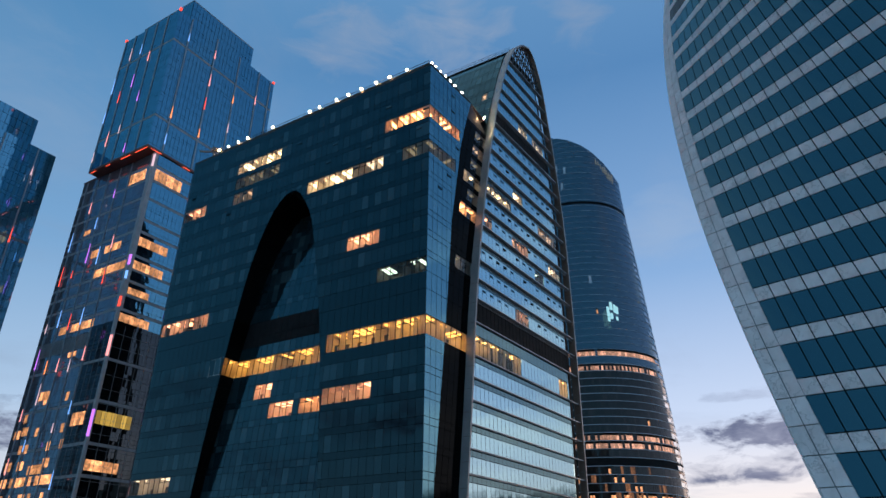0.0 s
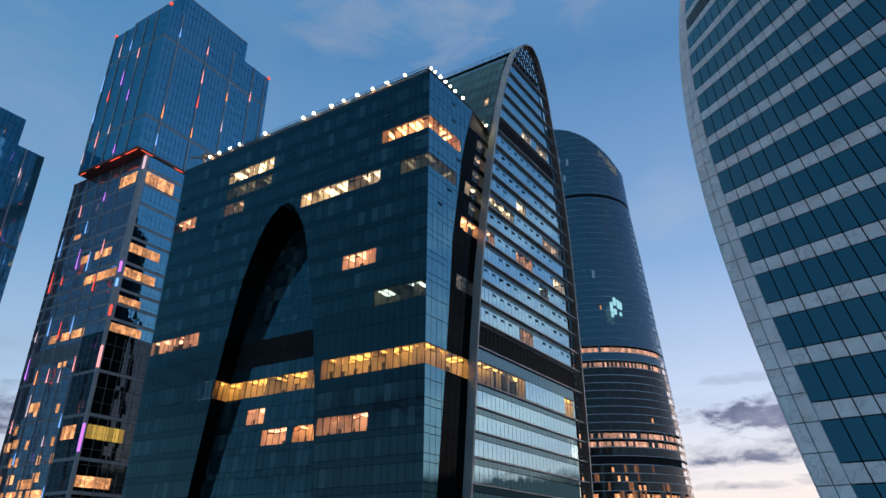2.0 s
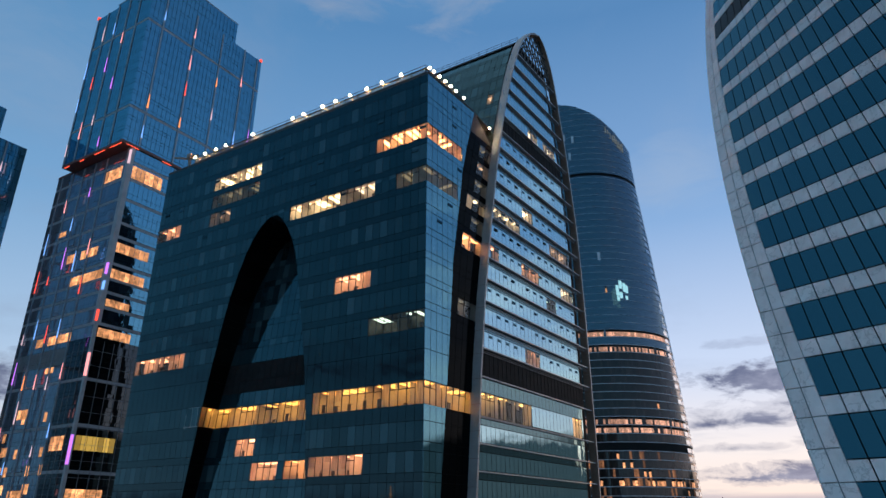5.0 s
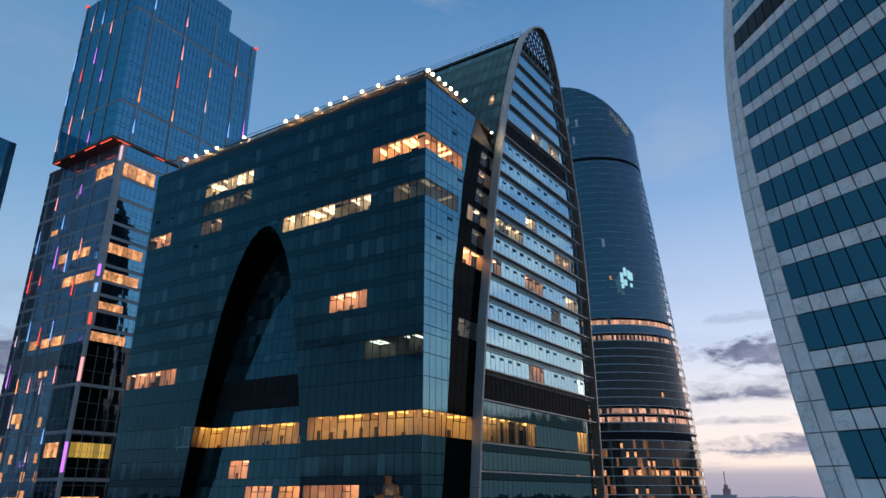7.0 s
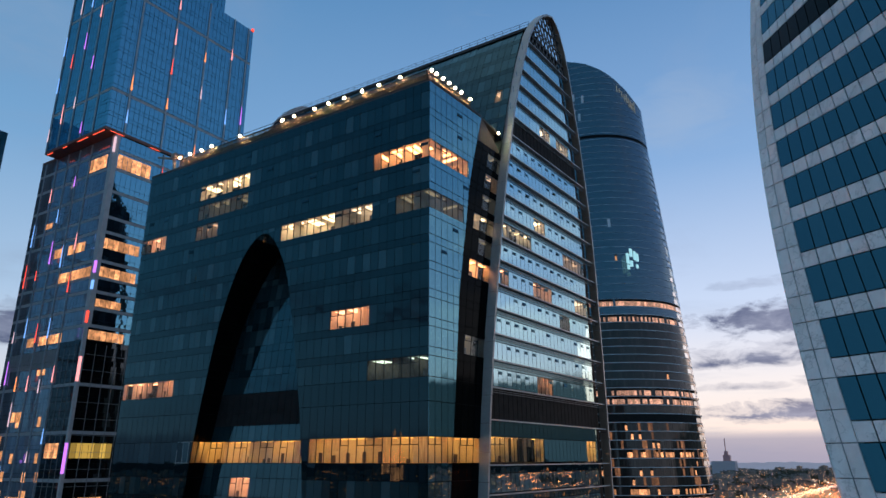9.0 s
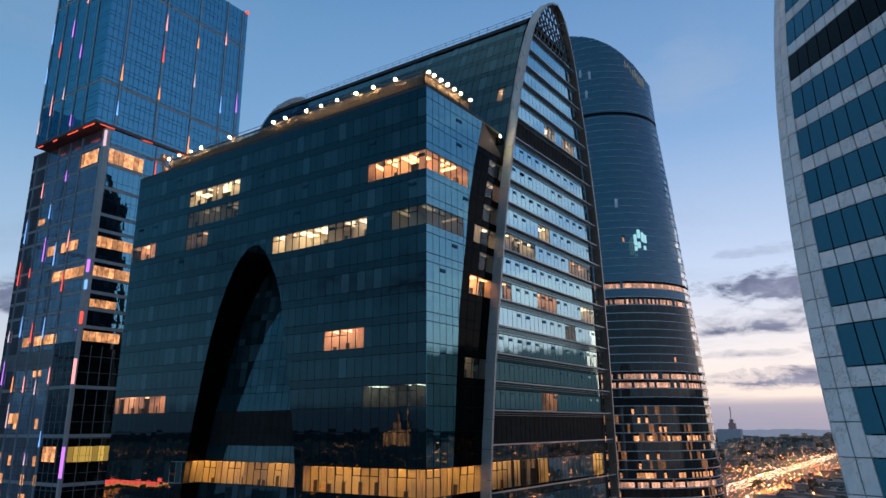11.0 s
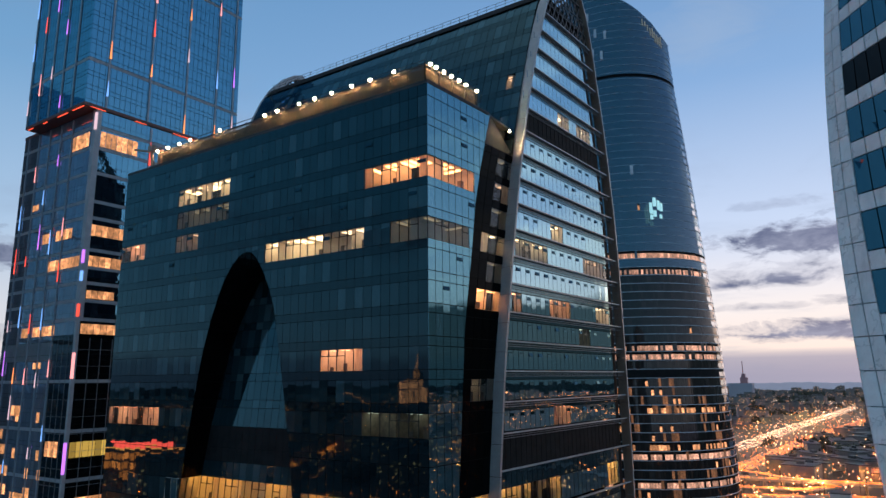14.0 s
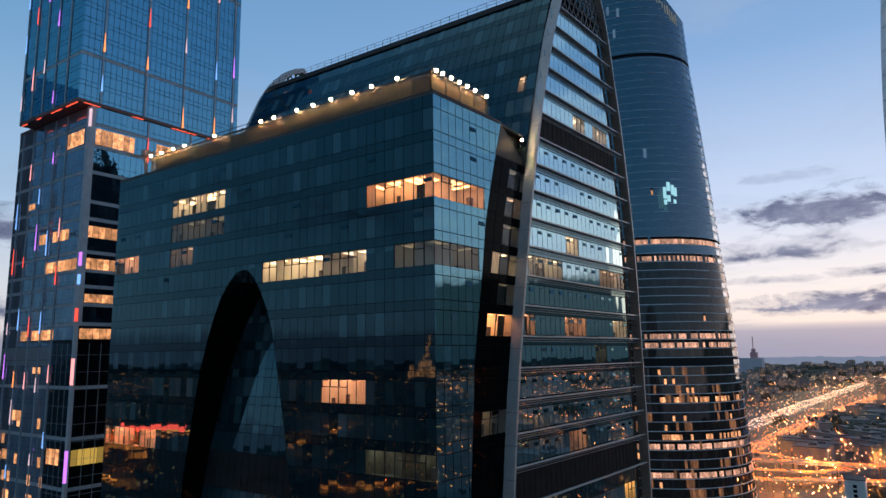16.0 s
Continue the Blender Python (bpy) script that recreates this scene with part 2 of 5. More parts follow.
END_GLASS_J = coated_glass("blue_glass_facade", (0.012, 0.034, 0.04), (0.05, 0.09, 0.1), (0.62, 0.90, 1.0), 11.0, True, 0.003)
BLACK_GLASS = coated_glass("black_glass", (0.004, 0.003, 0.003), (0.007, 0.006, 0.006), (0.9, 0.8, 0.75), 1.22, True)
BLUE_GLASS = coated_glass("deep_blue_glass_pane", (0.006, 0.014, 0.024), (0.03, 0.05, 0.07), (0.30, 0.75, 1.0), 4.6, False, 0.012)
BLUE_GLASS_J = coated_glass("deep_blue_glass_facade", (0.006, 0.014, 0.024), (0.03, 0.05, 0.07), (0.30, 0.75, 1.0), 4.6, True, 0.012)
SMOKE_GLASS = coated_glass("smoked_glass", (0.004, 0.005, 0.006), (0.012, 0.014, 0.015), (0.7, 0.8, 0.9), 1.7, True)
TWIST_GLASS = coated_glass("petrol_glass_pane", (0.006, 0.018, 0.024), (0.02, 0.045, 0.055), (0.36, 0.74, 0.86), 2.35, False)
TWIST_GLASS_J = coated_glass("petrol_glass_facade", (0.006, 0.018, 0.024), (0.02, 0.045, 0.055), (0.36, 0.74, 0.86), 2.35, True)
FAR_GLASS = coated_glass("slate_glass", (0.006, 0.012, 0.018), (0.02, 0.03, 0.04), (0.62, 0.81, 0.97), 2.5, True)
NOTCH_GLASS = coated_glass("dull_black_glass", (0.003, 0.003, 0.003), (0.006, 0.006, 0.007), (0.6, 0.6, 0.6), 1.12, True)
JOINT = plain("black_joint", (0.006, 0.008, 0.009), (0.012, 0.014, 0.016), 0.6)
MULLION = plain("dark_mullion", (0.02, 0.024, 0.026), (0.035, 0.04, 0.042), 0.45, 0.5)
BLACK_PANEL = plain("black_louvre_panel", (0.016, 0.017, 0.018), (0.028, 0.029, 0.03), 0.6)
for _m, _s in ((BLACK_PANEL, 0.03), (JOINT, 0.04)):
    _m.node_tree.nodes["Principled BSDF"].inputs["Specular IOR Level"].default_value = _s
FRAME_METAL = plain("grey_metal_cladding", (0.34, 0.32, 0.32), (0.48, 0.46, 0.45), 0.42, 0.2, 0.25)
COPPER = plain("bronze_metal_lining", (0.28, 0.19, 0.145), (0.40, 0.27, 0.21), 0.45, 0.3, 0.3)
LEDGE = plain("pale_ledge_metal", (0.38, 0.39, 0.40), (0.52, 0.53, 0.54), 0.4, 0.2, 0.5)
CONCRETE = stone("pale_stone_panel", (0.68, 0.62, 0.61), (0.93, 0.88, 0.87), False)
CONCRETE_J = stone("pale_stone_cladding", (0.68, 0.62, 0.61), (0.93, 0.88, 0.87), True)
ROOFING = plain("grey_roof_felt", (0.05, 0.05, 0.052), (0.09, 0.088, 0.085), 0.85)
BELT = plain("grey_stone_belt", (0.16, 0.17, 0.18), (0.24, 0.25, 0.26), 0.5)
MESH_METAL = plain("bronze_mesh_metal", (0.22, 0.15, 0.09), (0.34, 0.24, 0.15), 0.5, 0.3)
STEEL = plain("dark_steel", (0.03, 0.028, 0.028), (0.06, 0.055, 0.05), 0.5, 0.6)
CLEAR = clear_glass("clear_glass")


def blind_cloth(name):
    """Thin pale roller blind that lets the room's light through."""
    m, nt, p = material(name)
    nt.nodes.remove(p)
    d, t, s = nt.nodes.new("ShaderNodeBsdfDiffuse"), nt.nodes.new("ShaderNodeBsdfTranslucent"), nt.nodes.new("ShaderNodeMixShader")
    col = ramp(nt, noise_of(nt, 2.2, 3.0, 0.5, (3, 3, 0.15)), [(0.35, (0.45, 0.38, 0.32)), (0.65, (0.85, 0.78, 0.68))])
    for q in (d, t):
        nt.links.new(col, q.inputs["Color"])
    s.inputs[0].default_value = 0.72
    nt.links.new(d.outputs[0], s.inputs[1])
    nt.links.new(t.outputs[0], s.inputs[2])
    nt.links.new(s.outputs[0], nt.nodes["Material Output"].inputs[0])
    return m


BLIND_CLOTH = blind_cloth("roller_blind_cloth")
ROOM_WALL = plain("room_plaster", (0.68, 0.62, 0.55), (0.8, 0.75, 0.68), 0.8, 0.0, 1.2)
ROOM_DARK = plain("office_furniture", (0.06, 0.05, 0.045), (0.22, 0.17, 0.13), 0.7, 0.0, 1.5)
LAMPS = {
    "orange": glowing("warm_ceiling_lamp", (1.0, 0.39, 0.14), 7.5), "cream": glowing("cream_ceiling_lamp", (1.0, 0.70, 0.38), 5.0),
    "yellow": glowing("amber_ceiling_lamp", (1.0, 0.46, 0.09), 3.6), "pink": glowing("rose_ceiling_lamp", (1.0, 0.43, 0.22), 5.0),
    "gold": glowing("gold_ceiling_lamp", (1.0, 0.52, 0.14), 6.0), "faint": glowing("faint_ceiling_lamp", (0.9, 0.68, 0.4), 0.35), "white": glowing("white_ceiling_lamp", (0.85, 1.0, 0.78), 2.2), "dim": glowing("dim_ceiling_lamp", (1.0, 0.58, 0.33), 1.3), "pale": glowing("pale_ceiling_lamp", (1.0, 0.72, 0.46), 2.6),
}
FLOODS = {p: glowing("floodlight_bulb", (1.0, 0.66, 0.36), p) for p in (90.0, 420.0)}


# ---- building tools ----
class Soup:
    """Vertices and faces of one mesh."""

    def __init__(self):
        self.v, self.f = [], []

    def poly(self, pts):
        k = len(self.v)
        self.v.extend(tuple(p) for p in pts)
        self.f.append(tuple(range(k, k + len(pts))))

    def slab_of(self, pts, inward):
        """A plate: outline pts in front, thickness along inward, open at the back."""
        k, n = len(self.v), len(pts)
        self.v.extend(tuple(p) for p in pts)
        self.v.extend(tuple(p + inward) for p in pts)
        self.f.append(tuple(range(k, k + n)))
        for i in range(n):
            j = (i + 1) % n
            self.f.append((k + j, k + i, k + n + i, k + n + j))

    def box(self, x0, x1, y0, y1, z0, z1, m=None):
        k = len(self.v)
        pts = [Vector((x, y, z)) for z in (z0, z1) for x, y in ((x0, y0), (x1, y0), (x1, y1), (x0, y1))]
        self.v.extend(tuple(m @ p if m else p) for p in pts)
        for q in ((3, 2, 1, 0), (4, 5, 6, 7), (0, 1, 5, 4), (1, 2, 6, 5), (2, 3, 7, 6), (3, 0, 4, 7)):
            self.f.append(tuple(k + i for i in q))

    def beam(self, a, b, w, h=None, up=(0, 0, 1)):
        """A bar from a to b, w wide and h high."""
        a, b, h = Vector(a), Vector(b), h or w
        d = (b - a).normalized()
        s = d.cross(Vector(up))
        s = (s if s.length > 1e-4 else d.cross(Vector((1, 0, 0)))).normalized() * w / 2
        t = s.cross(d).normalized() * h / 2
        k = len(self.v)
        for p in (a, b):
            self.v.extend(tuple(p + q) for q in (-s - t, s - t, s + t, -s + t))
        for q in ((3, 2, 1, 0), (4, 5, 6, 7), (0, 1, 5, 4), (1, 2, 6, 5), (2, 3, 7, 6), (3, 0, 4, 7)):
            self.f.append(tuple(k + i for i in q))

    def mesh(self, name, mat):
        me = bpy.data.meshes.new(name)
        me.from_pydata(self.v, [], self.f)
        me.materials.append(mat)
        me.update()
        return me


def part(name, soup, mat, parent, label="", kind=""):
    ob = new(name, soup.mesh(name, mat))
    ob.parent = parent
    if parent.type == "EMPTY":
        ob.location = -parent.location
    if label or kind:
        tagged(ob, label, kind=kind)
    return ob


def thing(name, label, category, at=(0, 0, 0), group="", kind=""):
    ob = new(name)
    ob.empty_display_size = 2
    ob.location = at
    return tagged(ob, label, category, group, kind)


def blend(x, table):
    """Straight-line interpolation in a table of (x, value)."""
    return float(np.interp(x, [a for a, _ in table], [b for _, b in table]))


def surface(P, u, z, out):
    """Outward unit normal of the face P(u, z), on the side of out."""
    n = (P(u + 0.05, z) - P(u - 0.05, z)).cross(P(u, z + 0.05) - P(u, z - 0.05)).normalized()
    return n if n.dot(out) > 0 else -n


rnd = random.Random(7)


def spans(clip, u0, u1, z):
    """The parts of [u0, u1] that the outline leaves at the height z: as many for every z, empty ones included."""
    return [(min(max(u0, a), u1), min(max(u0, b), u1)) for a, b in clip(z)] if clip else [(u0, u1)]


def facade(parent, P, out, us, rows, mats, clip=None, lit=(), pick=None, gap=0.08, depth=0.12, tilt=0.0022, names=("pane", "spandrel"), backing=True, joint=None):
    """Curtain wall over the face P(u, z). us: joints along u; rows: (z0, z1, kind). A pane of kind k takes mats[k] = (material of single panes, material of
    the joined rest). lit: (u0, u1, z0, z1, lamp) rooms with clear panes. pick(u, z) chooses the panes that are objects of their own."""
    joined, back = {}, Soup()
    for z0, z1, kind in rows:
        zc = (z0 + z1) / 2
        for u0, u1 in zip(us, us[1:]):
            uc = (u0 + u1) / 2
            room = [r for r in lit if r[0] < uc < r[1] and r[2] - 0.3 < zc < r[3] + 0.3]
            n = surface(P, uc, zc, out)
            cuts = 24 if 102 < z0 < 108 else 6
            hs = [z0 + gap / 2 + (z1 - z0 - gap) * i / cuts for i in range(cuts + 1)] if clip else [z0 + gap / 2, z1 - gap / 2]
            levels = [spans(clip, u0 + gap / 2, u1 - gap / 2, h) for h in hs]
            for s in range(len(levels[0])):
                ends = [lv[s] for lv in levels]
                if max(b - a for a, b in ends) < 0.08:
                    continue
                full = all(abs(b - a - (u1 - u0 - gap)) < 1e-3 for a, b in ends)
                if full:
                    ends, hh = [ends[0], ends[-1]], [hs[0], hs[-1]]
                else:
                    hh = hs
                ta, tb = rnd.gauss(0, tilt), rnd.gauss(0, tilt)
                at = lambda u, h, off=0.0: P(u, h) + n * (off + ta * (u - uc) + tb * (h - zc))
                ring = [at(b, h) for (a, b), h in zip(ends, hh)][::1] + [at(a, h) for (a, b), h in zip(ends, hh)][::-1]
                if (ring[1] - ring[0]).cross(ring[-1] - ring[0]).dot(n) < 0:
                    ring.reverse()
                if room:
                    sp = Soup()
                    sp.slab_of([p - n * 0.06 for p in ring], n * -0.03)
                    part("clear_pane", sp, CLEAR, parent).visible_shadow = False
                    fr = Soup()
                    fr.beam(P(u0, z0) - n * 0.05, P(u0, z1) - n * 0.05, 0.11, 0.07, n)
                    luck = rnd.random()
                    if luck < 0.4:
                        h = z0 + 0.70 * (z1 - z0)
                        fr.beam(P(u0, h) - n * 0.05, P(u1, h) - n * 0.05, 0.1, 0.06, n)
                        fr.beam(P(u0 + 0.12, h) - n * 0.05, P(u0 + 0.12, z1) - n * 0.05, 0.1, 0.06, n)
                    part("window_bar", fr, MULLION, parent)
                    if full and luck > {"orange": 0.9, "white": 2, "faint": 2, "yellow": 0.7}.get(room[0][4], 0.55):
                        h = z1 - (z1 - z0) * (1.0 if luck > 0.85 else rnd.uniform(0.25, 0.8))
                        bl = Soup()
                        bl.slab_of([P(u, q) - n * 0.2 for u, q in ((u0 + 0.1, h), (u1 - 0.06, h), (u1 - 0.06, z1 - 0.05), (u0 + 0.1, z1 - 0.05))], n * -0.02)
                        part("roller_blind", bl, BLIND_CLOTH, parent)
                elif pick and full and pick(uc, zc, kind) and mats[kind][0]:
                    sp = Soup()
                    o = P(uc, zc)
                    sp.slab_of([p - o for p in ring], n * -depth)
                    ob = part(names[0] if kind == "v" else names[1], sp, mats[kind][0], parent)
                    ob.location = o - parent.location
                else:
                    joined.setdefault(kind, Soup()).slab_of(ring, n * -depth)
                if not room and backing:
                    hb = [z0, z1] if full else hh
                    eb = [(u0, u1), (u0, u1)] if full else ends
                    back.poly([P(b, h) - n * depth for (a, b), h in zip(eb, hb)] + [P(a, h) - n * depth for (a, b), h in zip(eb, hb)][::-1])
    for kind, sp in joined.items():
        part("glazing", sp, mats[kind][1], parent, kind="stuff")
    if back.f:
        part("joint_backing", back, joint or JOINT, parent, kind="stuff")
    for a, b, c, d, lamp, *corner_side in lit:
        lit_room(parent, P, out, a, b, c, d, lamp, corner_side[0] if corner_side else "")


def lit_room(parent, P, out, u0, u1, z0, z1, lamp, corner_side="", deep=3.6):
    """A lit office behind clear panes: shell, ceiling lamps, and some desks, cupboards and blinds."""
    if corner_side == "start":          # the room round the corner takes the first metres
        u0 += deep + 0.2
    n = surface(P, (u0 + u1) / 2, (z0 + z1) / 2, out)
    g = Vector((n.x, n.y, 0)).normalized() * -1
    F = lambda u, z, k: P(u, z) - n * 0.14 + g * k
    shell, tube, stuff = Soup(), Soup(), []
    a, b, c, d = u0 + 0.02, u1 - 0.02, z0 + 0.02, z1 - 0.02
    c2 = z0 - 0.5
    shell.poly([F(a, c2, deep), F(b, c2, deep), F(b, d, deep), F(a, d, deep)])
    shell.poly([F(a, c, 0), F(b, c, 0), F(b, c2, deep), F(a, c2, deep)])
    shell.poly([F(a, d, 0), F(b, d, 0), F(b, d, deep), F(a, d, deep)])
    for e in {"start": (b,), "end": (a,)}.get(corner_side, (a, b)):
        shell.poly([F(e, c, 0), F(e, d, 0), F(e, d, deep), F(e, c2, deep)])
    w = (u1 - u0)
    cells = max(1, round(w / 2.6))
    for i in range(cells):
        e = a + w * (i + 0.5) / cells
        if i and rnd.random() < 0.55:
            q = a + w * i / cells
            shell.poly([F(q, c, 0.25), F(q, d, 0.25), F(q, d, deep), F(q, c2, deep)])
        for q in (e - 0.22 * w / cells, e + 0.22 * w / cells):
            if rnd.random() < 0.85:
                tube.poly([F(q - 0.4, d - 0.06, 0.5), F(q + 0.4, d - 0.06, 0.5), F(q + 0.4, d - 0.06, deep - 0.4), F(q - 0.4, d - 0.06, deep - 0.4)])
        if rnd.random() < 0.7:
            h = rnd.uniform(0.5, 1.5)
            q = e + rnd.uniform(-0.6, 0.3)
            k = rnd.uniform(0.5, 2.2)
            one = Soup()
            one.poly([F(q, c2, k), F(q + 0.7, c2, k), F(q + 0.7, c + h, k), F(q, c + h, k)])
            one.poly([F(q, c + h, k), F(q + 0.7, c + h, k), F(q + 0.7, c + h, k + 0.6), F(q, c + h, k + 0.6)])
            one.poly([F(q, c2, k), F(q, c2, k + 0.6), F(q, c + h, k + 0.6), F(q, c + h, k)])
            stuff.append(one)
    room = part("lit_office", shell, ROOM_DARK if lamp == "white" else ROOM_WALL, parent, "lit office room behind the windows")
    part("ceiling_lamp", tube, LAMPS[lamp], room, "glowing ceiling lamps")
    for one in stuff:
        part("office_cupboard", one, ROOM_DARK, room)


# ---- ground ----
GROUND = plain("dark_ground_cover", (0.045, 0.045, 0.04), (0.14, 0.125, 0.11), 0.9, 0.0, 0.012)
ASPHALT = plain("worn_asphalt", (0.12, 0.115, 0.11), (0.2, 0.19, 0.18), 0.8, 0.0, 0.15)
TRAIL_WHITE = glowing("headlight_trails", (1.0, 0.72, 0.55), 2.6, 0.8)
TRAIL_AMBER = glowing("amber_road_lights", (1.0, 0.25, 0.055), 1.6, 0.8)
STREET = glowing("sodium_lamp", (1.0, 0.31, 0.09), 2.2, 0.9)
# Lamps out of view, made brighter so they show in reflections.
STREET_BRIGHT = glowing("mirrored_street_lamp", (1.0, 0.22, 0.05), 15.0, 0.9)
STREET_WHITE = glowing("white_street_lamp", (1.0, 0.70, 0.45), 2.8, 0.9)

ground_soup = Soup()
for i in range(64):
    a, b = 2 * math.pi * i / 64, 2 * math.pi * (i + 1) / 64
    ground_soup.poly([(0, 0, 0), (4700 * math.cos(a), 4700 * math.sin(a), 0), (4700 * math.cos(b), 4700 * math.sin(b), 0)])
ground = tagged(new("ground", ground_soup.mesh("ground", GROUND)), "dark city ground at dusk", "ground", kind="structure")

# ---- glass office block with its leaf-shaped cut ----
FRONT_Y, ROOF_Z, LEFT_X = 84.8, 126.3, -124.2
LEAF_L = [(0, -111.0), (52, -105.4), (62, -104.1), (73, -102.6), (81, -101.3), (89, -99.8), (93, -98.9), (98, -97.3), (101.5, -95.8), (104, -94.5), (106, -92.9), (107.2, -91.4), (107.6, -90.4), (107.7, -89.5)]
LEAF_R = [(0, -73.5), (52, -76.0), (69, -77.6), (78, -78.8), (86.5, -80.4), (94, -82.0), (99, -83.2), (102, -84.4), (104.5, -85.8), (106.3, -87.1), (107.2, -88.1), (107.6, -88.8), (107.7, -89.5)]
BACK_Y = [(0, 85.6), (48, 86.9), (65, 87.9), (75, 88.5), (82, 88.9), (93, 90.0), (99, 90.8), (108, 92.3)]
EDGE_Y = [(0, 85.2), (48, 87.7), (56, 88.6), (75, 90.6), (95, 92.3), (106, 94.3), (112, 95.2), (118, 96.8), (126.3, 99.4)]
WALL_L = [(0, 91.0), (48, 93.2), (62, 94.4), (77, 95.7), (90, 97.3), (104, 100.0), (118, 103.2), (133, 108.1), (143, 111.6), (151, 115.0), (155, 117.3), (158, 119.8), (160.3, 122.3), (161.8, 124.8), (162.4, 126.8)]
END_L = [(0, 92.2), (48, 94.4), (62, 96.0), (70, 96.8), (77, 97.5), (90, 99.2), (104, 101.8), (118, 104.7), (133, 108.7), (143, 112.15), (151, 115.5), (155, 117.7), (158, 120.1), (160.3, 122.5), (161.8, 124.9), (162.4, 126.8)]
END_R = [(0, 140.8), (72, 141.5), (90, 141.3), (107, 140.8), (118, 140.0), (128, 138.5), (137, 137.0), (144, 135.3), (150, 134.2), (155, 132.7), (158.5, 131.2), (160.8, 129.6), (162.0, 128.0), (162.4, 126.8)]


def side_x(y):
    return -55.75 + 0.055 * (y - FRONT_Y)


def end_x(y):
    return -53.6 + 0.05 * (y - 98)


block = thing("office_block", "dark teal glass office block with a leaf-shaped cut and lit windows", "office building", (-90, 95, 0))
PANE = 68.4 / 46
block_rows = []
z = 1.5
while z < 64:
    block_rows += [(z, z + 2.8, "v"), (z + 2.8, z + 4.0, "s")]
    z += 4.0
block_rows += [(65.5, 68.3, "v"), (68.3, 70.6, "s"), (70.6, 73.9, "v"), (73.9, 78.4, "s"), (78.4, 81.6, "s")]
z = 81.6
while z < 122:
    block_rows += [(z, z + 2.8, "v"), (z + 2.8, z + 4.0, "s")]
    z += 4.0
block_rows[-1] = (124.4, 126.3, "s")


def leaf_clip(h):
    if h >= 107.7:
        return [(-300, 300), (300, 300)]
    return [(-300, blend(h, LEAF_L)), (blend(h, LEAF_R), 300)]


def front(u, h):
    return Vector((u, FRONT_Y, h))


def right_face(u, h):
    return Vector((side_x(u), u, h))


def room_x(*xs):
    return [LEFT_X + PANE * round((x - LEFT_X) / PANE) for x in xs]


front_lit = []
for x0, x1, h, lamp in ((-66.7, -55.8, 113.6, "orange"), (-85.5, -73.0, 105.6, "cream"), (-73.0, -66.9, 105.6, "pale"), (-62, -55.8, 105.6, "faint"), (-108, -94.7, 117.6, "cream"),
                        (-108, -95.2, 113.6, "faint"), (-108, -101.6, 109.6, "dim"), (-124.2, -117, 109.6, "pink"), (-72.9, -66.3, 89.6, "pink"), (-66.5, -55.8, 81.6, "white"),
                        (-123.8, -110, 81.6, "pink"), (-76.6, -66.7, 61.5, "pink"), (-124.2, -112, 49.5, "pale"), (-92, -84, 37.5, "pink")):
    a, b = room_x(x0, x1)
    front_lit.append((a, b, h, h + 2.8, lamp, "end") if x1 == -55.8 and h > 100 else (a, b, h, h + 2.8, lamp))
a, b = room_x(-76.9, -55.8)
front_lit.append((a, b, 70.6, 73.9, "yellow", "end"))
glass_set = {"v": (GLASS, GLASS_J), "s": (None, SPANDREL), "d": (None, BLACK_PANEL)}
facade(block, front, Vector((0, -1, 0)), [LEFT_X + PANE * i for i in range(47)], block_rows, glass_set, leaf_clip, front_lit,
       lambda u, h, k: k == "v" and u > -94 and 84 < h < 122, gap=0.065)
side_us = [FRONT_Y + 1.46 * i for i in range(11)]
facade(block, right_face, Vector((1, 0, 0)), side_us, block_rows, {"v": (SIDE_GLASS, SIDE_GLASS_J), "s": (None, SIDE_GLASS_J)}, lambda h: [(-300, blend(h, EDGE_Y))],
       [(side_us[0], side_us[7], 113.6, 116.4, "orange", "start"), (side_us[0], side_us[6], 105.6, 108.4, "faint", "start"), (side_us[0], side_us[4], 70.6, 73.9, "yellow", "start")],
       lambda u, h, k: k == "v" and 66 < h < 124, gap=0.095)

# the angled notch between block and slab end
def notch(u, h):
    e, f = blend(h, EDGE_Y), blend(h, END_L) + 0.05
    p, q = Vector((side_x(e) - 0.02, e, h)), Vector((end_x(f) - 1.5, f, h))
    return p.lerp(q, u / 6)


notch_set = {"v": (None, NOTCH_GLASS), "s": (None, NOTCH_GLASS), "d": (None, BLACK_PANEL)}
black_set = {"v": (None, BLACK_GLASS), "s": (None, BLACK_GLASS), "d": (None, BLACK_PANEL)}
facade(block, notch, Vector((1, -0.6, 0)), [0, 1.5, 3, 4.5, 6], [r for r in block_rows if r[1] < 121.7], notch_set, None,
       [(1.5, 6, 105.6, 108.4, "cream"), (3, 6, 113.6, 116.4, "dim"), (3, 6, 109.6, 112.4, "faint"), (3, 6, 117.6, 120.4, "faint"), (3, 6, 101.6, 104.4, "faint"), (1.5, 6, 85.6, 88.4, "faint"), (1.5, 6, 97.6, 100.4, "orange"), (0, 6, 70.6, 73.9, "yellow")])
sp = Soup()
e, f = blend(126.3, EDGE_Y), blend(121.6, END_L) + 0.35
tri_top = [notch(0, 121.6), notch(6, 121.6), Vector((side_x(e) - 0.02, e, ROOF_Z))]
sp.slab_of(tri_top, Vector((-0.3, 0.2, 0)))
sp.slab_of([tri_top[2], tri_top[1], Vector((end_x(f) - 3.0, f + 0.8, 122.0)), Vector((side_x(e) - 2.0, e + 0.5, ROOF_Z))], Vector((-0.3, 0.1, -0.2)))
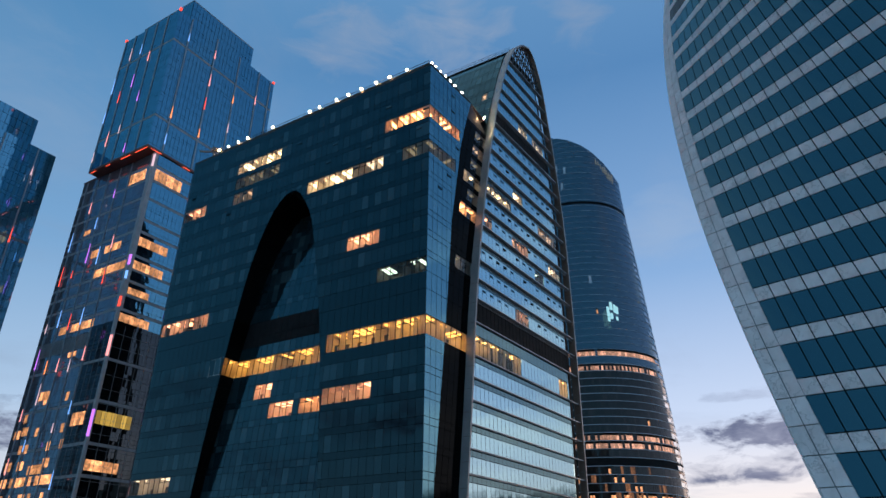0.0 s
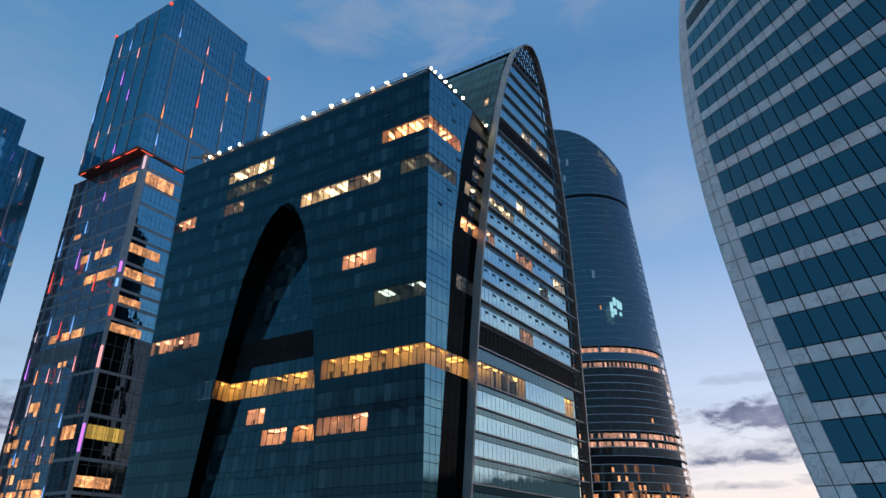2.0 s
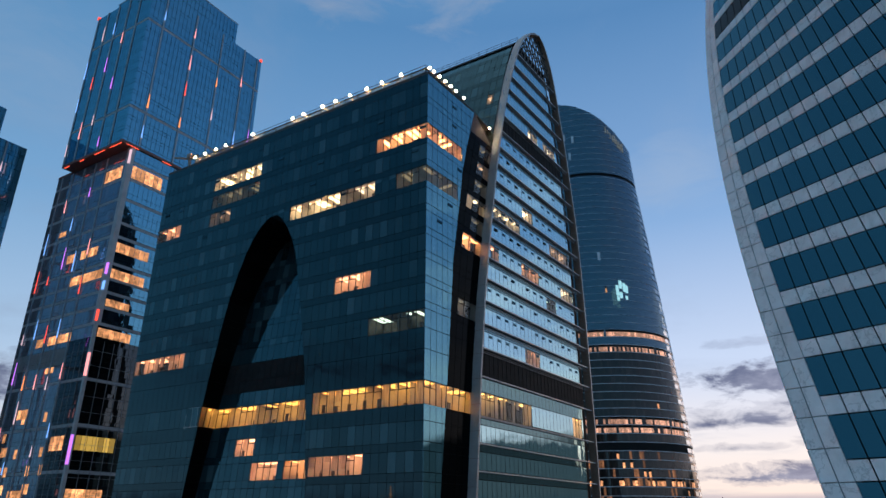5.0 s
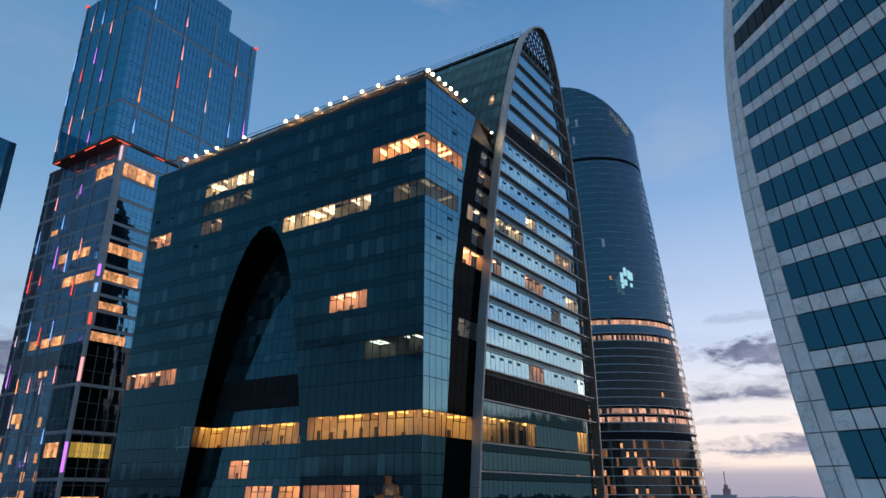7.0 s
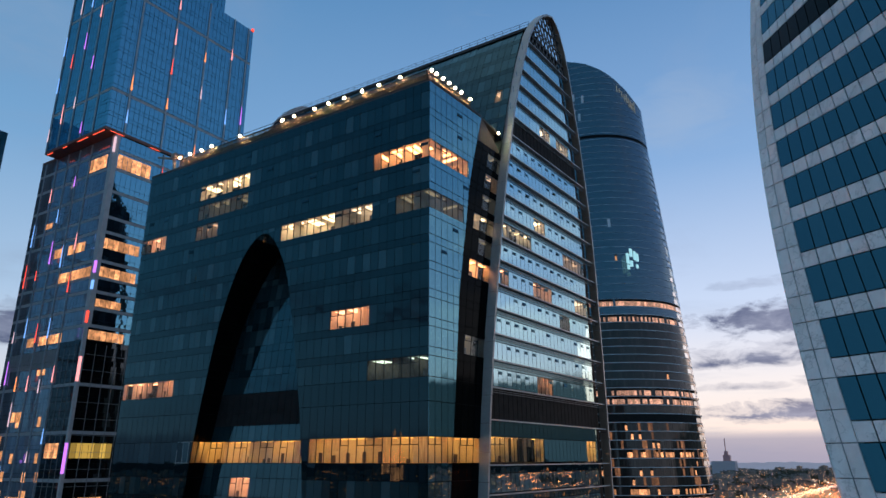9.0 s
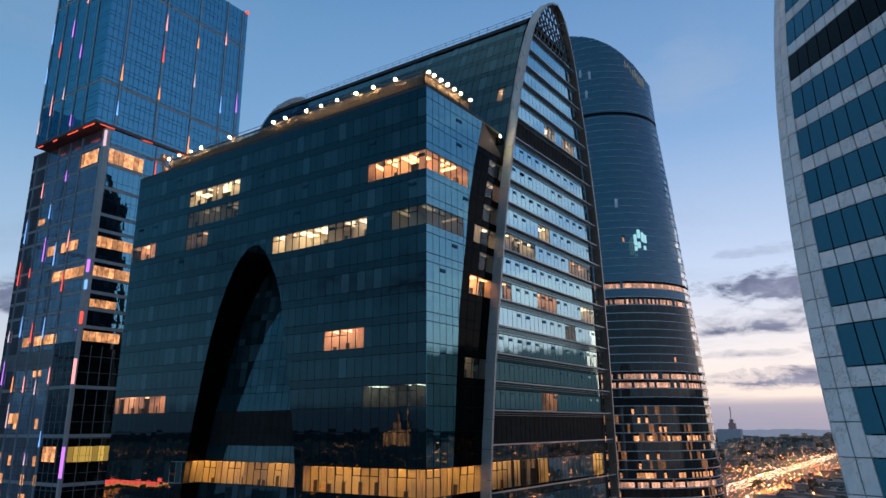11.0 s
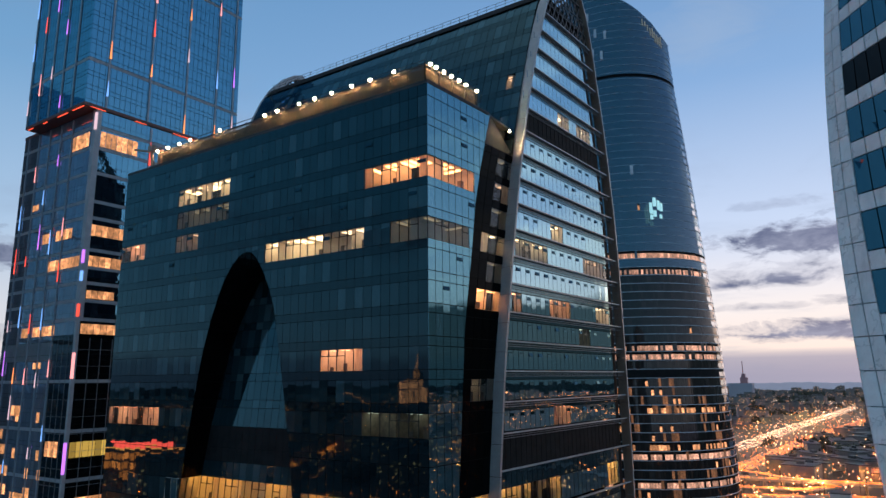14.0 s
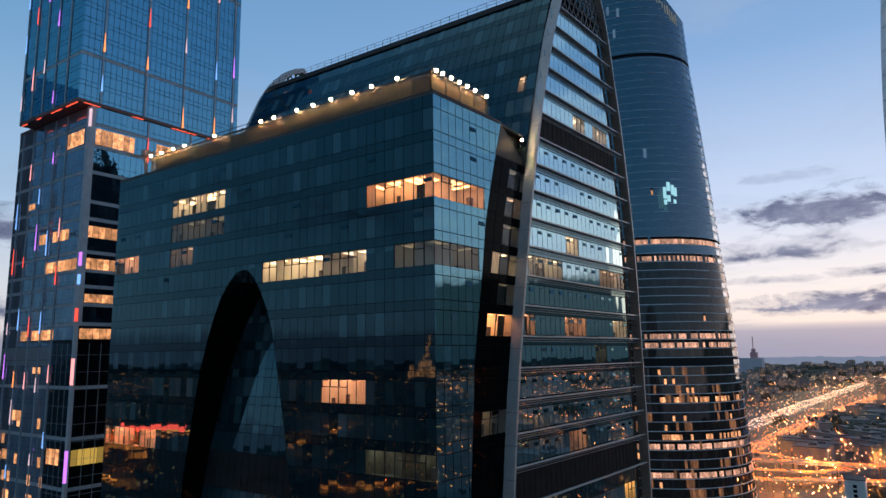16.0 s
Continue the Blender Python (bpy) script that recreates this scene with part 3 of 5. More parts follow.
part("notch_cap", sp, plain("dark_bronze_cap", (0.006, 0.004, 0.003), (0.012, 0.008, 0.006), 0.6), block, "sloping bronze metal cap")

# lining of the cut
def reveal(u, h):
    p = Vector((blend(h, LEAF_L), FRONT_Y, h))
    q = Vector((blend(h, LEAF_L), blend(h, BACK_Y), h))
    return p.lerp(q, u / 6)


facade(block, reveal, Vector((1, -0.2, -0.3)), [0, 2, 4, 6], [r for r in block_rows if r[1] < 101], black_set, None, [(0, 6, 70.6, 73.9, "yellow")], tilt=0.006)
sp = Soup()
loop = [(blend(h, LEAF_L), h) for h in (100.4, 102, 104, 105.3, 106.3, 107.1, 107.6)] + [(-89.5, 107.72)] + [(blend(h, LEAF_R), h) for h in (107.5, 107, 106, 104.5, 102.5, 100, 96, 92, 86, 78, 70, 60, 50, 30, 0)]
for (x0, h0), (x1, h1) in zip(loop, loop[1:]):
    sp.poly([Vector((x0, FRONT_Y, h0)), Vector((x1, FRONT_Y, h1)), Vector((x1, blend(h1, BACK_Y) + 0.3, h1)), Vector((x0, blend(h0, BACK_Y) + 0.3, h0))])
part("cut_lining", sp, BLACK_GLASS, block, "black glossy lining of the leaf-shaped cut")


def cut_back(u, h):
    return Vector((u, blend(h, BACK_Y), h))


cut_rows = []
for r in block_rows:
    if r[1] > 107:
        continue
    cut_rows.append((r[0], r[1], "d") if 75.3 < (r[0] + r[1]) / 2 < 81.6 else r)
cut_rows = [(73.9, 76.4, "s") if r[0] == 73.9 else r for r in cut_rows]
cut_rows.insert(0, (76.4, 78.4, "d"))
cut_us = [-113 + 1.5 * i for i in range(27)]
# Front glass made lighter and shinier here to offset the recess's shade.
CUT_GLASS = coated_glass("brightened_cut_glass", (0.006, 0.02, 0.026), BLIND, TEAL, 1.72, True)
facade(block, cut_back, Vector((0, -1, 0)), cut_us, cut_rows, {**glass_set, "v": (None, CUT_GLASS), "s": (None, CUT_GLASS)}, lambda h: [(blend(h, LEAF_L), blend(h, LEAF_R) + 0.4)],
       [(-104, -77, 70.6, 73.9, "yellow"), (-96.5, -92, 65.5, 68.3, "pink"), (-92, -86, 61.5, 64.3, "pink"), (-84.5, -78.5, 61.5, 64.3, "orange"), (-92, -83, 37.5, 40.3, "pink")], tilt=0.004)

# west side of the block, seen only in its neighbours' glass
facade(block, lambda u, h: Vector((LEFT_X, u, h)), Vector((-1, 0, 0)), [FRONT_Y + 0.15 + 1.55 * i for i in range(25)], block_rows, {"v": (None, SIDE_GLASS_J), "s": (None, SPANDREL)})

# body behind the glass, and the roof
sp = Soup()
sp.box(LEFT_X + 0.2, -56.2, 99.0, 122, 0, 126.0)
sp.box(LEFT_X + 0.14, -112.5, 88.4, 99.0, 0, 126.0)
sp.box(-71, -59.4, 89, 99.0, 0, 126.0)
sp.box(LEFT_X + 0.14, -59.4, 97.5, 99.0, 0, 126.0)
sp.box(LEFT_X + 0.14, -59.4, 88.4, 99.0, 108.6, 126.0)
part("core", sp, JOINT, block)
sp = Soup()
sp.slab_of([Vector(p) for p in ((LEFT_X, FRONT_Y - 0.02, 126.34), (-55.7, FRONT_Y - 0.02, 126.34), (side_x(99.4), 99.4, 126.34), (-55.5, 112, 126.34), (LEFT_X, 112, 126.34))], Vector((0, 0, -0.3)))
part("roof", sp, ROOFING, block, "grey felt roof")
sp = Soup()
sp.beam((LEFT_X, FRONT_Y + 0.1, 126.4), (-55.75, FRONT_Y + 0.1, 126.4), 0.25, 0.2)
sp.beam((-55.8, FRONT_Y + 0.1, 126.4), (side_x(99.3) - 0.05, 99.3, 126.4), 0.25, 0.2)
part("coping", sp, MULLION, block)

# ---- slab tower with pointed-arch ends ----
slab = thing("slab_tower", "glass slab tower with a pointed-arch metal end frame", "office building", (-88, 118, 0))
END_SPANDREL = coated_glass("blue_glass_spandrel", (0.006, 0.014, 0.02), (0.01, 0.02, 0.028), (0.6, 0.92, 1.0), 2.6, True, 0.006)
end_rows = []
ledges = []
for z in (14.2, 18.2, 22.2, 26.2, 30.2, 34.2, 38.2, 42.2, 46.2, 50.2, 54.2, 58.2, 62.2, 66.2):
    end_rows += [(z + 0.25, z + 2.9, "v"), (z + 2.9, z + 4.0, "s")]
    ledges.append(z)
end_rows += [(70.6, 74.2, "v"), (74.2, 76.5, "s"), (76.6, 81.2, "d")]
ledges += [70.2, 76.5]
for i in range(11):
    z = 81.2 + 4.09 * i
    end_rows += [(z + 0.25, z + 3.0, "v"), (z + 3.0, z + 4.09, "s")]
    ledges.append(z)
end_rows.append((126.2, 130.3, "d"))
ledges += [126.2]
for i in range(5):
    z = 130.3 + 3.97 * i
    end_rows += [(z + 0.25, z + 2.9, "v"), (z + 2.9, z + 3.97, "s")]
    ledges.append(z)
ledges.append(150.15)


def end_face(u, h):
    return Vector((end_x(u) - 0.75, u, h))


end_us = [93 + 1.4 * i for i in range(35)]
end_lit = []
for a, b, row, lamp in ((8, 15, 6, "cream"), (16, 19, 7, "cream"), (24, 31, 6, "dim"), (7, 9, 4, "pink"), (15, 20, 4, "pink"), (27, 31, 4, "pale"), (22, 25, 3, "white"), (15, 19, 0, "pink")):
    z = 81.2 + 4.09 * row
    end_lit.append((end_us[a], end_us[b], z + 0.25, z + 3.0, lamp))
end_lit += [(end_us[4], end_us[16], 70.6, 74.2, "gold"), (end_us[28], end_us[31], 70.6, 74.2, "gold"), (end_us[19], end_us[22], 130.55, 133.2, "pale"), (end_us[24], end_us[28], 130.55, 133.2, "pale")]
facade(slab, end_face, Vector((1, 0, 0)), end_us, end_rows, {"v": (END_GLASS, END_GLASS_J), "s": (None, END_SPANDREL), "d": (None, BLACK_PANEL)},
       lambda h: [(blend(h, END_L) + 0.2, blend(h, END_R) - 4.5)], end_lit, lambda u, h, k: k == "v" and 81 < h < 126 and u < 130, depth=0.1, gap=0.11)
sp = Soup()
for h in range(14, 150, 4):
    q = [Vector((end_x(blend(z, END_R) - k) - d, blend(z, END_R) - k, z)) for k, d, z in ((4.5, 0.8, h), (4.5, 2.0, h), (4.5, 2.0, h + 4), (4.5, 0.8, h + 4))]
    sp.poly(q)
    q = [Vector((end_x(blend(z, END_R) - k) - 2.0, blend(z, END_R) - k, z)) for k, z in ((4.5, h), (0.2, h), (0.2, h + 4), (4.5, h + 4))]
    sp.poly(q)
part("side_bay", sp, BLACK_PANEL, slab, "dark recessed bay beside the arch limb")
for z in ledges:
    y0, y1 = blend(z, END_L) + 0.1, blend(z, END_R) - 0.4
    sp = Soup()
    m = Matrix(((1, 0.05, 0, -53.6 - 0.05 * 98), (0, 1, 0, 0), (0, 0, 1, 0), (0, 0, 0, 1)))
    sp.box(-0.78, -0.42, y0, y1, z, z + 0.12, m)
    sp.box(-0.46, -0.34, y0, y1, z - 0.04, z + 0.15, m)
    part("ledge", sp, LEDGE, slab)
    if 80 < z < 152:
        for d0, d1 in ((-0.66, -0.57), (-0.36, -0.28)):
            sp = Soup()
            sp.box(-0.78, -0.66, y0, y1, z + d0, z + d1, m)
            part("rail", sp, BELT, slab)


def arch_points():
    left = [(h, blend(h, END_L)) for h in list(range(0, 160, 4)) + [160, 161.4]]
    right = [(h, blend(h, END_R)) for h in list(range(0, 160, 4)) + [160, 161.4]]
    return [(y, h) for h, y in left] + [(126.8, 162.4)] + [(y, h) for h, y in reversed(right)]


def arch_frame(parent, shift, deep, width=1.1):
    """The arch: outer cladding panels, one by one, with a bronze lining on the inside."""
    pts = arch_points()
    ctr = []
    for i, (y, h) in enumerate(pts):
        a, b = pts[max(i - 1, 0)], pts[min(i + 1, len(pts) - 1)]
        t = Vector((b[0] - a[0], b[1] - a[1])).normalized()
        nrm = Vector((t.y, -t.x))
        ctr.append((Vector((y, h)), Vector((y, h)) + nrm * width))
    lining = Soup()
    core = Soup()
    for (o0, i0), (o1, i1) in zip(ctr, ctr[1:]):
        X = lambda p, d: Vector((end_x(p.x) + shift - d, p.x, p.y))
        g = (o1 - o0).normalized() * 0.03
        sp = Soup()
        ring = [X(o0 + g, 0), X(o1 - g, 0), X(i1 - g, 0), X(i0 + g, 0)]
        backs = [X(o0 + g, deep), X(o1 - g, deep), X(i1 - g, deep), X(i0 + g, deep)]
        sp.poly(ring[::-1])
        sp.poly([ring[0], ring[1], backs[1], backs[0]])
        part("cladding_panel", sp, FRAME_METAL, parent)
        lining.poly([ring[3], ring[2], backs[2], backs[3]])
        core.poly([X(o0, 0.04), X(o1, 0.04), X(i1, 0.04), X(i0, 0.04)])
        core.poly([backs[0], backs[1], backs[2], backs[3]])
    part("arch_lining", lining, COPPER, parent, "bronze lining inside the arch", "stuff")
    part("arch_core", core, MULLION, parent)


arch_frame(slab, 0.0, 1.6, 0.42)
arch_frame(slab, -71.5, 1.7)
# lattice in the arch's head
for shift in (-0.7, -72.3):
    sp = Soup()
    for i in range(14):
        y = 114.5 + 1.55 * i
        for s in (-1, 1):
            a, b = Vector((y, 150.4)), Vector((y + s * 5.6, 162.0))
            pts = [a.lerp(b, k / 24) for k in range(25)]
            pts = [p for p in pts if p.y < 162 and blend(p.y, END_L) + 0.5 < p.x < blend(p.y, END_R) - 0.6]
            if len(pts) > 1:
                sp.beam((end_x(pts[0].x) + shift, pts[0].x, pts[0].y), (end_x(pts[-1].x) + shift, pts[-1].x, pts[-1].y), 0.28, 0.2, (1, 0, 0))
    for h in (152.6, 155.2, 157.8):
        sp.beam((end_x(118) + shift, blend(h, END_L) + 1.2, h), (end_x(134) + shift, blend(h, END_R) - 1.2, h), 0.2)
    part("arch_lattice", sp, STEEL, slab, "dark steel lattice in the arch head")


def slab_side(u, h):
    return Vector((u, blend(h, WALL_L) + 0.35, h))


side_rows = [(121.6, 124.4, "v"), (124.4, 126.2, "s")] + [r for k in range(6) for r in ((126.2 + 4.1 * k, 129.1 + 4.1 * k, "v"), (129.1 + 4.1 * k, 130.3 + 4.1 * k, "s"))] + [(150.8, 153.4, "v")]
facade(slab, slab_side, Vector((0, -1, 0.2)), [-125 + 1.5 * i for i in range(48)], side_rows, glass_set, None, [(-58, -56.5, 134.4, 137.3, "dim")], lambda u, h, k: k == "v" and u > -75)
sp = Soup()
sp.box(-124.8, -55.3, 117.2, 136, 1, 153.2)
sp.box(-124.8, -55.3, 112.6, 117.2, 1, 142)
sp.box(-124.8, -55.3, 104.5, 137, 1, 121)
part("core", sp, JOINT, slab)
sp = Soup()
sp.poly([(-125, 116.45, 153.4), (-54.6, 116.45, 153.4), (-54.6, 118.2, 155.4), (-125, 118.2, 155.4)])
sp.poly([(-125, 118.2, 155.4), (-54.2, 118.2, 155.4), (-54.2, 133.6, 155.4), (-125, 133.6, 155.4)])
sp.poly([(-125, 133.6, 155.4), (-54.2, 133.6, 155.4), (-54.2, 136.5, 140), (-125, 136.5, 140)])
part("ridge_cladding", sp, BLACK_PANEL, slab, "black metal ridge")
sp = Soup()
for i in range(36):
    x = -124 + 2 * i
    sp.beam((x, 118.3, 155.3), (x, 118.3, 156.6), 0.06)
for h in (156.0, 156.6):
    sp.beam((-124.5, 118.3, h), (-54, 118.3, h), 0.05)
part("roof_rail", sp, STEEL, slab, "thin steel roof rail")

# ---- bronze mesh screen with floodlights on the roof ----
screen = thing("mesh_screen", "bronze mesh parapet screen on the office roof", "screen", (-90, 89, 126.34))
sp, posts = Soup(), Soup()
runs = [(Vector((-121.5, 88.8, 0)), Vector((-59.2, 88.8, 0))), (Vector((-59.2, 88.8, 0)), Vector((-58.5, 101.2, 0)))]
for a, b in runs:
    d = b - a
    n = int(d.length / 0.5)
    for i in range(-9, n):
        for s in (0, 1):
            k0, k1 = i / n, (i + 9) / n
            if s:
                k0, k1 = k1, k0
            h0, h1 = 126.5, 131.0
            lo, hi = (k0, h0), (k1, h1)
            def cut(p, q):
                t = ((0 if q[0] < 0 else 1) - p[0]) / (q[0] - p[0])
                return (p[0] + t * (q[0] - p[0]), p[1] + t * (q[1] - p[1]))
            if not 0 <= lo[0] <= 1 and not 0 <= hi[0] <= 1:
                continue
            if not 0 <= lo[0] <= 1:
                lo = cut(hi, lo)
            if not 0 <= hi[0] <= 1:
                hi = cut(lo, hi)
            sp.beam(a + d * lo[0] + Vector((0, 0, lo[1])), a + d * hi[0] + Vector((0, 0, hi[1])), 0.09, 0.05)
    m = int(d.length / 3.1)
    for i in range(m + 1):
        p = a + d * i / m
        posts.beam(p + Vector((0.1, 0.25, 126.34)), p + Vector((0.1, 0.25, 131.5)), 0.18)
    off = Vector((0.15, 0.2, 0))
    posts.beam(a + off + Vector((0, 0, 131.2)), b + off + Vector((0, 0, 131.2)), 0.2)
    posts.beam(a + off + Vector((0, 0, 126.6)), b + off + Vector((0, 0, 126.6)), 0.2)
    posts.beam(a + off + Vector((0, 0, 131.9)), b + off + Vector((0, 0, 131.9)), 0.08)
part("mesh", sp, MESH_METAL, screen, kind="stuff")
part("screen_frame", posts, STEEL, screen)
sp = Soup()
sp.box(-121.3, -59.5, 89.6, 89.75, 126.36, 131.0)
sp.box(-59.75, -59.6, 89.75, 101.4, 126.36, 131.0)
part("screen_backing", sp, plain("dark_bronze_sheet", (0.04, 0.028, 0.018), (0.08, 0.055, 0.035), 0.55, 0.2), screen)


def floodlight(x, y, h, face, size=0.25, power=90.0):
    f = thing("floodlight", "bright round floodlight on an arm of the mesh screen", "floodlight", (x, y, h), "roof floodlights")
    sp = Soup()
    sp.beam((x - face[0] * 0.9, y - face[1] * 0.9, h - 0.4), (x - face[0] * 0.2, y - face[1] * 0.2, h - 0.05), 0.08)
    part("arm", sp, STEEL, f)
    for nm, r, mat in (("bulb", size, FLOODS[power]), ("housing", size * 1.08, STEEL)):
        bm = bmesh.new()
        bmesh.ops.create_uvsphere(bm, u_segments=14, v_segments=9, radius=r)
        if nm == "housing":          # a cap on top
            gone = [v for v in bm.verts if v.co.z < 0.5 * r]
            bmesh.ops.delete(bm, geom=gone, context="VERTS")
        me = bpy.data.meshes.new(nm)
        bm.to_mesh(me)
        bm.free()
        me.materials.append(mat)
        ob = new(nm, me)
        ob.parent = f


for x in (-120.8, -117.5, -114, -110.8, -102.5, -91.0, -88.0, -83.0, -79.6, -76, -72, -68.4, -64):
    floodlight(x, 88.25, 131.2, (0, -1))
for y in (89.3, 90.6, 92.4, 94.2, 96.0, 97.8, 100.6):
    floodlight(-58.45 + 0.05 * (y - 88), y, 131.2, (1, 0))

floodlight(-54.1, 103.7, 124.9, (0, 1), 0.18, 420.0)

# ---- twisted tower ----
twist = thing("twisted_tower", "twisted tower with pale stone bands and petrol windows", "skyscraper", (23.9, 81.1, 0))
AXIS, RAD = Vector((23.9, 81.1, 0)), 34.5
STOREY = 4.74


def corner(h, k):
    a = 3.46 - 0.0111 * (h - 80) + k * math.pi / 2
    return AXIS + Vector((RAD * math.cos(a), RAD * math.sin(a), h))


def twist_face(k):
    def P(u, h):
        a, b = corner(h, k), corner(h, k + 1)
        return a + (b - a).normalized() * u
    return P


TOP = 95.8
twist_rows = []
for i in range(-19, 17):
    t = TOP + STOREY * i
    twist_rows += [(t + 1.52 - STOREY, t, "d" if i == 4 else "v"), (t, t + 1.52, "s")]
SIDE = RAD * math.sqrt(2)
N_MOD = 35
twist_set = {"v": (TWIST_GLASS, TWIST_GLASS_J), "s": (CONCRETE, CONCRETE_J), "d": (None, BLACK_GLASS)}
for k in range(4):
    P = twist_face(k)
    out = corner(60, k) + corner(60, k + 1) - 2 * AXIS
    out.z = 0
    facade(twist, P, out, [SIDE * i / N_MOD for i in range(N_MOD + 1)], twist_rows, twist_set, None, (), (lambda u, h, kd: k == 0 and 56 < h < 118 and u < 15) if k == 0 else None,
           names=("window_pane", "stone_panel"), gap=0.11, tilt=0.001)
    # corner pier of stone panels
    pier = Soup()
    Q = twist_face(k)
    R = twist_face((k - 1) % 4)
    for i in range(-38, 34):
        z0 = TOP + STOREY * i / 2
        for u0, u1, S in ((-1.1, 0, Q), (-2.2, -1.1, Q), (0, 1, None)):
            if S:
                ring = [S(u0 + 0.045, z0 + 0.045), S(u1 - 0.045, z0 + 0.045), S(u1 - 0.045, z0 + STOREY / 2 - 0.045), S(u0 + 0.045, z0 + STOREY / 2 - 0.045)]
            else:
                ring = [R(SIDE - 2.4, z0 + 0.03), Q(-2.2, z0 + 0.03), Q(-2.2, z0 + STOREY / 2 - 0.03), R(SIDE - 2.4, z0 + STOREY / 2 - 0.03)]
            o = out if S is Q else corner(60, k - 1) + corner(60, k) - 2 * AXIS
            n = (ring[1] - ring[0]).cross(ring[3] - ring[0]).normalized()
            if n.dot(o) < 0:
                ring.reverse()
                n = -n
            if k == 0 and S is Q and 45 < z0 < 128:
                s1 = Soup()
                s1.slab_of(ring, n * -0.2)
                part("stone_panel", s1, CONCRETE, twist)
            else:
                pier.slab_of(ring, n * -0.2)
    rim = Soup()
    for i in range(-19, 17):
        z0, z1 = TOP + STOREY * i, TOP + STOREY * (i + 1)
        for S, ua, ub in ((Q, -2.15, 0.2),):
            rim.poly([S(u, h) + (AXIS + Vector((0, 0, h)) - S(u, h)).normalized() * 0.16 for u, h in ((ua, z0), (ub, z0), (ub, z1), (ua, z1))])
    part("pier_backing", rim, BELT, twist, kind="stuff")
    part("corner_pier", pier, CONCRETE_J, twist, "pale stone corner cladding", "stuff")
sp = Soup()
for i in range(-19, 17):
    z0, z1 = TOP + STOREY * i, TOP + STOREY * (i + 1)
    for k in range(4):
        q = [AXIS + (corner(h, j) - AXIS - Vector((0, 0, h))) * 0.95 + Vector((0, 0, h)) for j, h in ((k, z0), (k + 1, z0), (k + 1, z1), (k, z1))]
        sp.poly(q)
part("core", sp, JOINT, twist)

# ---- roof crane and vent windows ----
crane = thing("roof_crane", "small steel cleaning crane on the roof corner", "crane", (-122.2, 88.5, 126.34))
sp = Soup()
sp.box(-122.9, -121.5, 87.8, 89.2, 126.34, 127.4)
part("base", sp, STEEL, crane)
sp = Soup()
sp.beam((-122.2, 88.5, 127.3), (-122.8, 88.3, 131.6), 0.45)
part("mast", sp, COPPER, crane)
sp = Soup()
sp.beam((-122.8, 88.3, 131.5), (-126.8, 87.2, 132.4), 0.35)
sp.beam((-122.8, 88.3, 131.5), (-120.6, 88.8, 131.9), 0.5)
part("jib", sp, COPPER, crane)
sp = Soup()
sp.box(-123.3, -122.1, 87.8, 88.9, 131.6, 132.6)
part("winch_housing", sp, COPPER, crane)


def vent(parent, P, out, u, z, wide=1.25, high=0.5, swing=0.13):
    """A small top-hung sash standing open."""
    n = surface(P, u, z, out)
    a, b = P(u, z + high), P(u + wide, z + high)
    c, d = P(u + wide, z) + n * swing, P(u, z) + n * swing
    sp = Soup()
    sp.slab_of([d, c, b, a], n * -0.05)
    sp.poly([P(u, z) + n * 0.01, P(u + wide, z) + n * 0.01, b + n * 0.01, a + n * 0.01])
    part("vent_sash", sp, SPANDREL, parent)


rv = random.Random(5)
for i in range(44):
    k, row = rv.randrange(46), rv.choice(block_rows[48:])
    u, z = LEFT_X + PANE * k + 0.08, row[0] + 1.8
    if row[2] == "v" and not -107 < u < -76 or z > 110 and row[2] == "v":
        vent(block, front, Vector((0, -1, 0)), u, z)
for k, z in ((5, 119.5), (6, 111.4), (4, 103.5), (2, 99.4), (5, 123.4)):
    vent(block, right_face, Vector((1, 0, 0)), side_us[k] + 0.05, z)
for row in range(11):
    for k in range(6, 31, 2):
        z = 81.2 + 4.09 * row
        if rv.random() < 0.75 and blend(z, END_L) + 2 < end_us[k]:
            vent(slab, end_face, Vector((1, 0, 0)), end_us[k] + 0.12, z + 2.15, 1.05, 0.48, rv.choice((0.05, 0.05, 0.06, 0.2)))

# ---- stepped tower with coloured light strips ----
LED = [glowing("light_strip_" + n, c, s) for n, c, s in (("orange", (1.0, 0.28, 0.08), 1.87), ("red", (1.0, 0.08, 0.05), 1.53), ("violet", (0.62, 0.2, 1.0), 1.36), ("blue", (0.2, 0.45, 1.0), 1.36), ("rose", (1.0, 0.35, 0.35), 1.53), ("pale", (0.95, 0.65, 0.75), 0.9), ("green", (0.7, 0.8, 0.2), 0.5))]
WIN_GLOW = [glowing("lit_far_window", (1.0, 0.42, 0.17), 1.4, 0.9, False), glowing("lit_far_windows", (1.0, 0.50, 0.33), 0.95, 0.9), glowing("lit_far_windows_pale", (1.0, 0.66, 0.42), 0.8, 0.9), glowing("orange_far_windows", (1.0, 0.42, 0.18), 1.3, 0.95), glowing("dim_amber_reflections", (1.0, 0.40, 0.17), 0.26, 0.9)]
def room_glow(m, scale=1.0):
    """Paints brighter and darker noise into a lit pane's glow, to suggest lamps, walls and furniture behind."""
    nt = m.node_tree
    p = nt.nodes["Principled BSDF"]
    s = p.inputs["Emission Strength"]
    was = s.links[0].from_socket if s.links else None
    k = ramp(nt, noise_of(nt, scale, 3.0, 0.7), [(0.36, (0.4, 0.4, 0.4)), (0.5, (0.8, 0.8, 0.8)), (0.66, (1.5, 1.5, 1.5))])
    nt.links.new(maths(nt, "MULTIPLY", was, k) if was else maths(nt, "MULTIPLY", k, s.default_value), s)


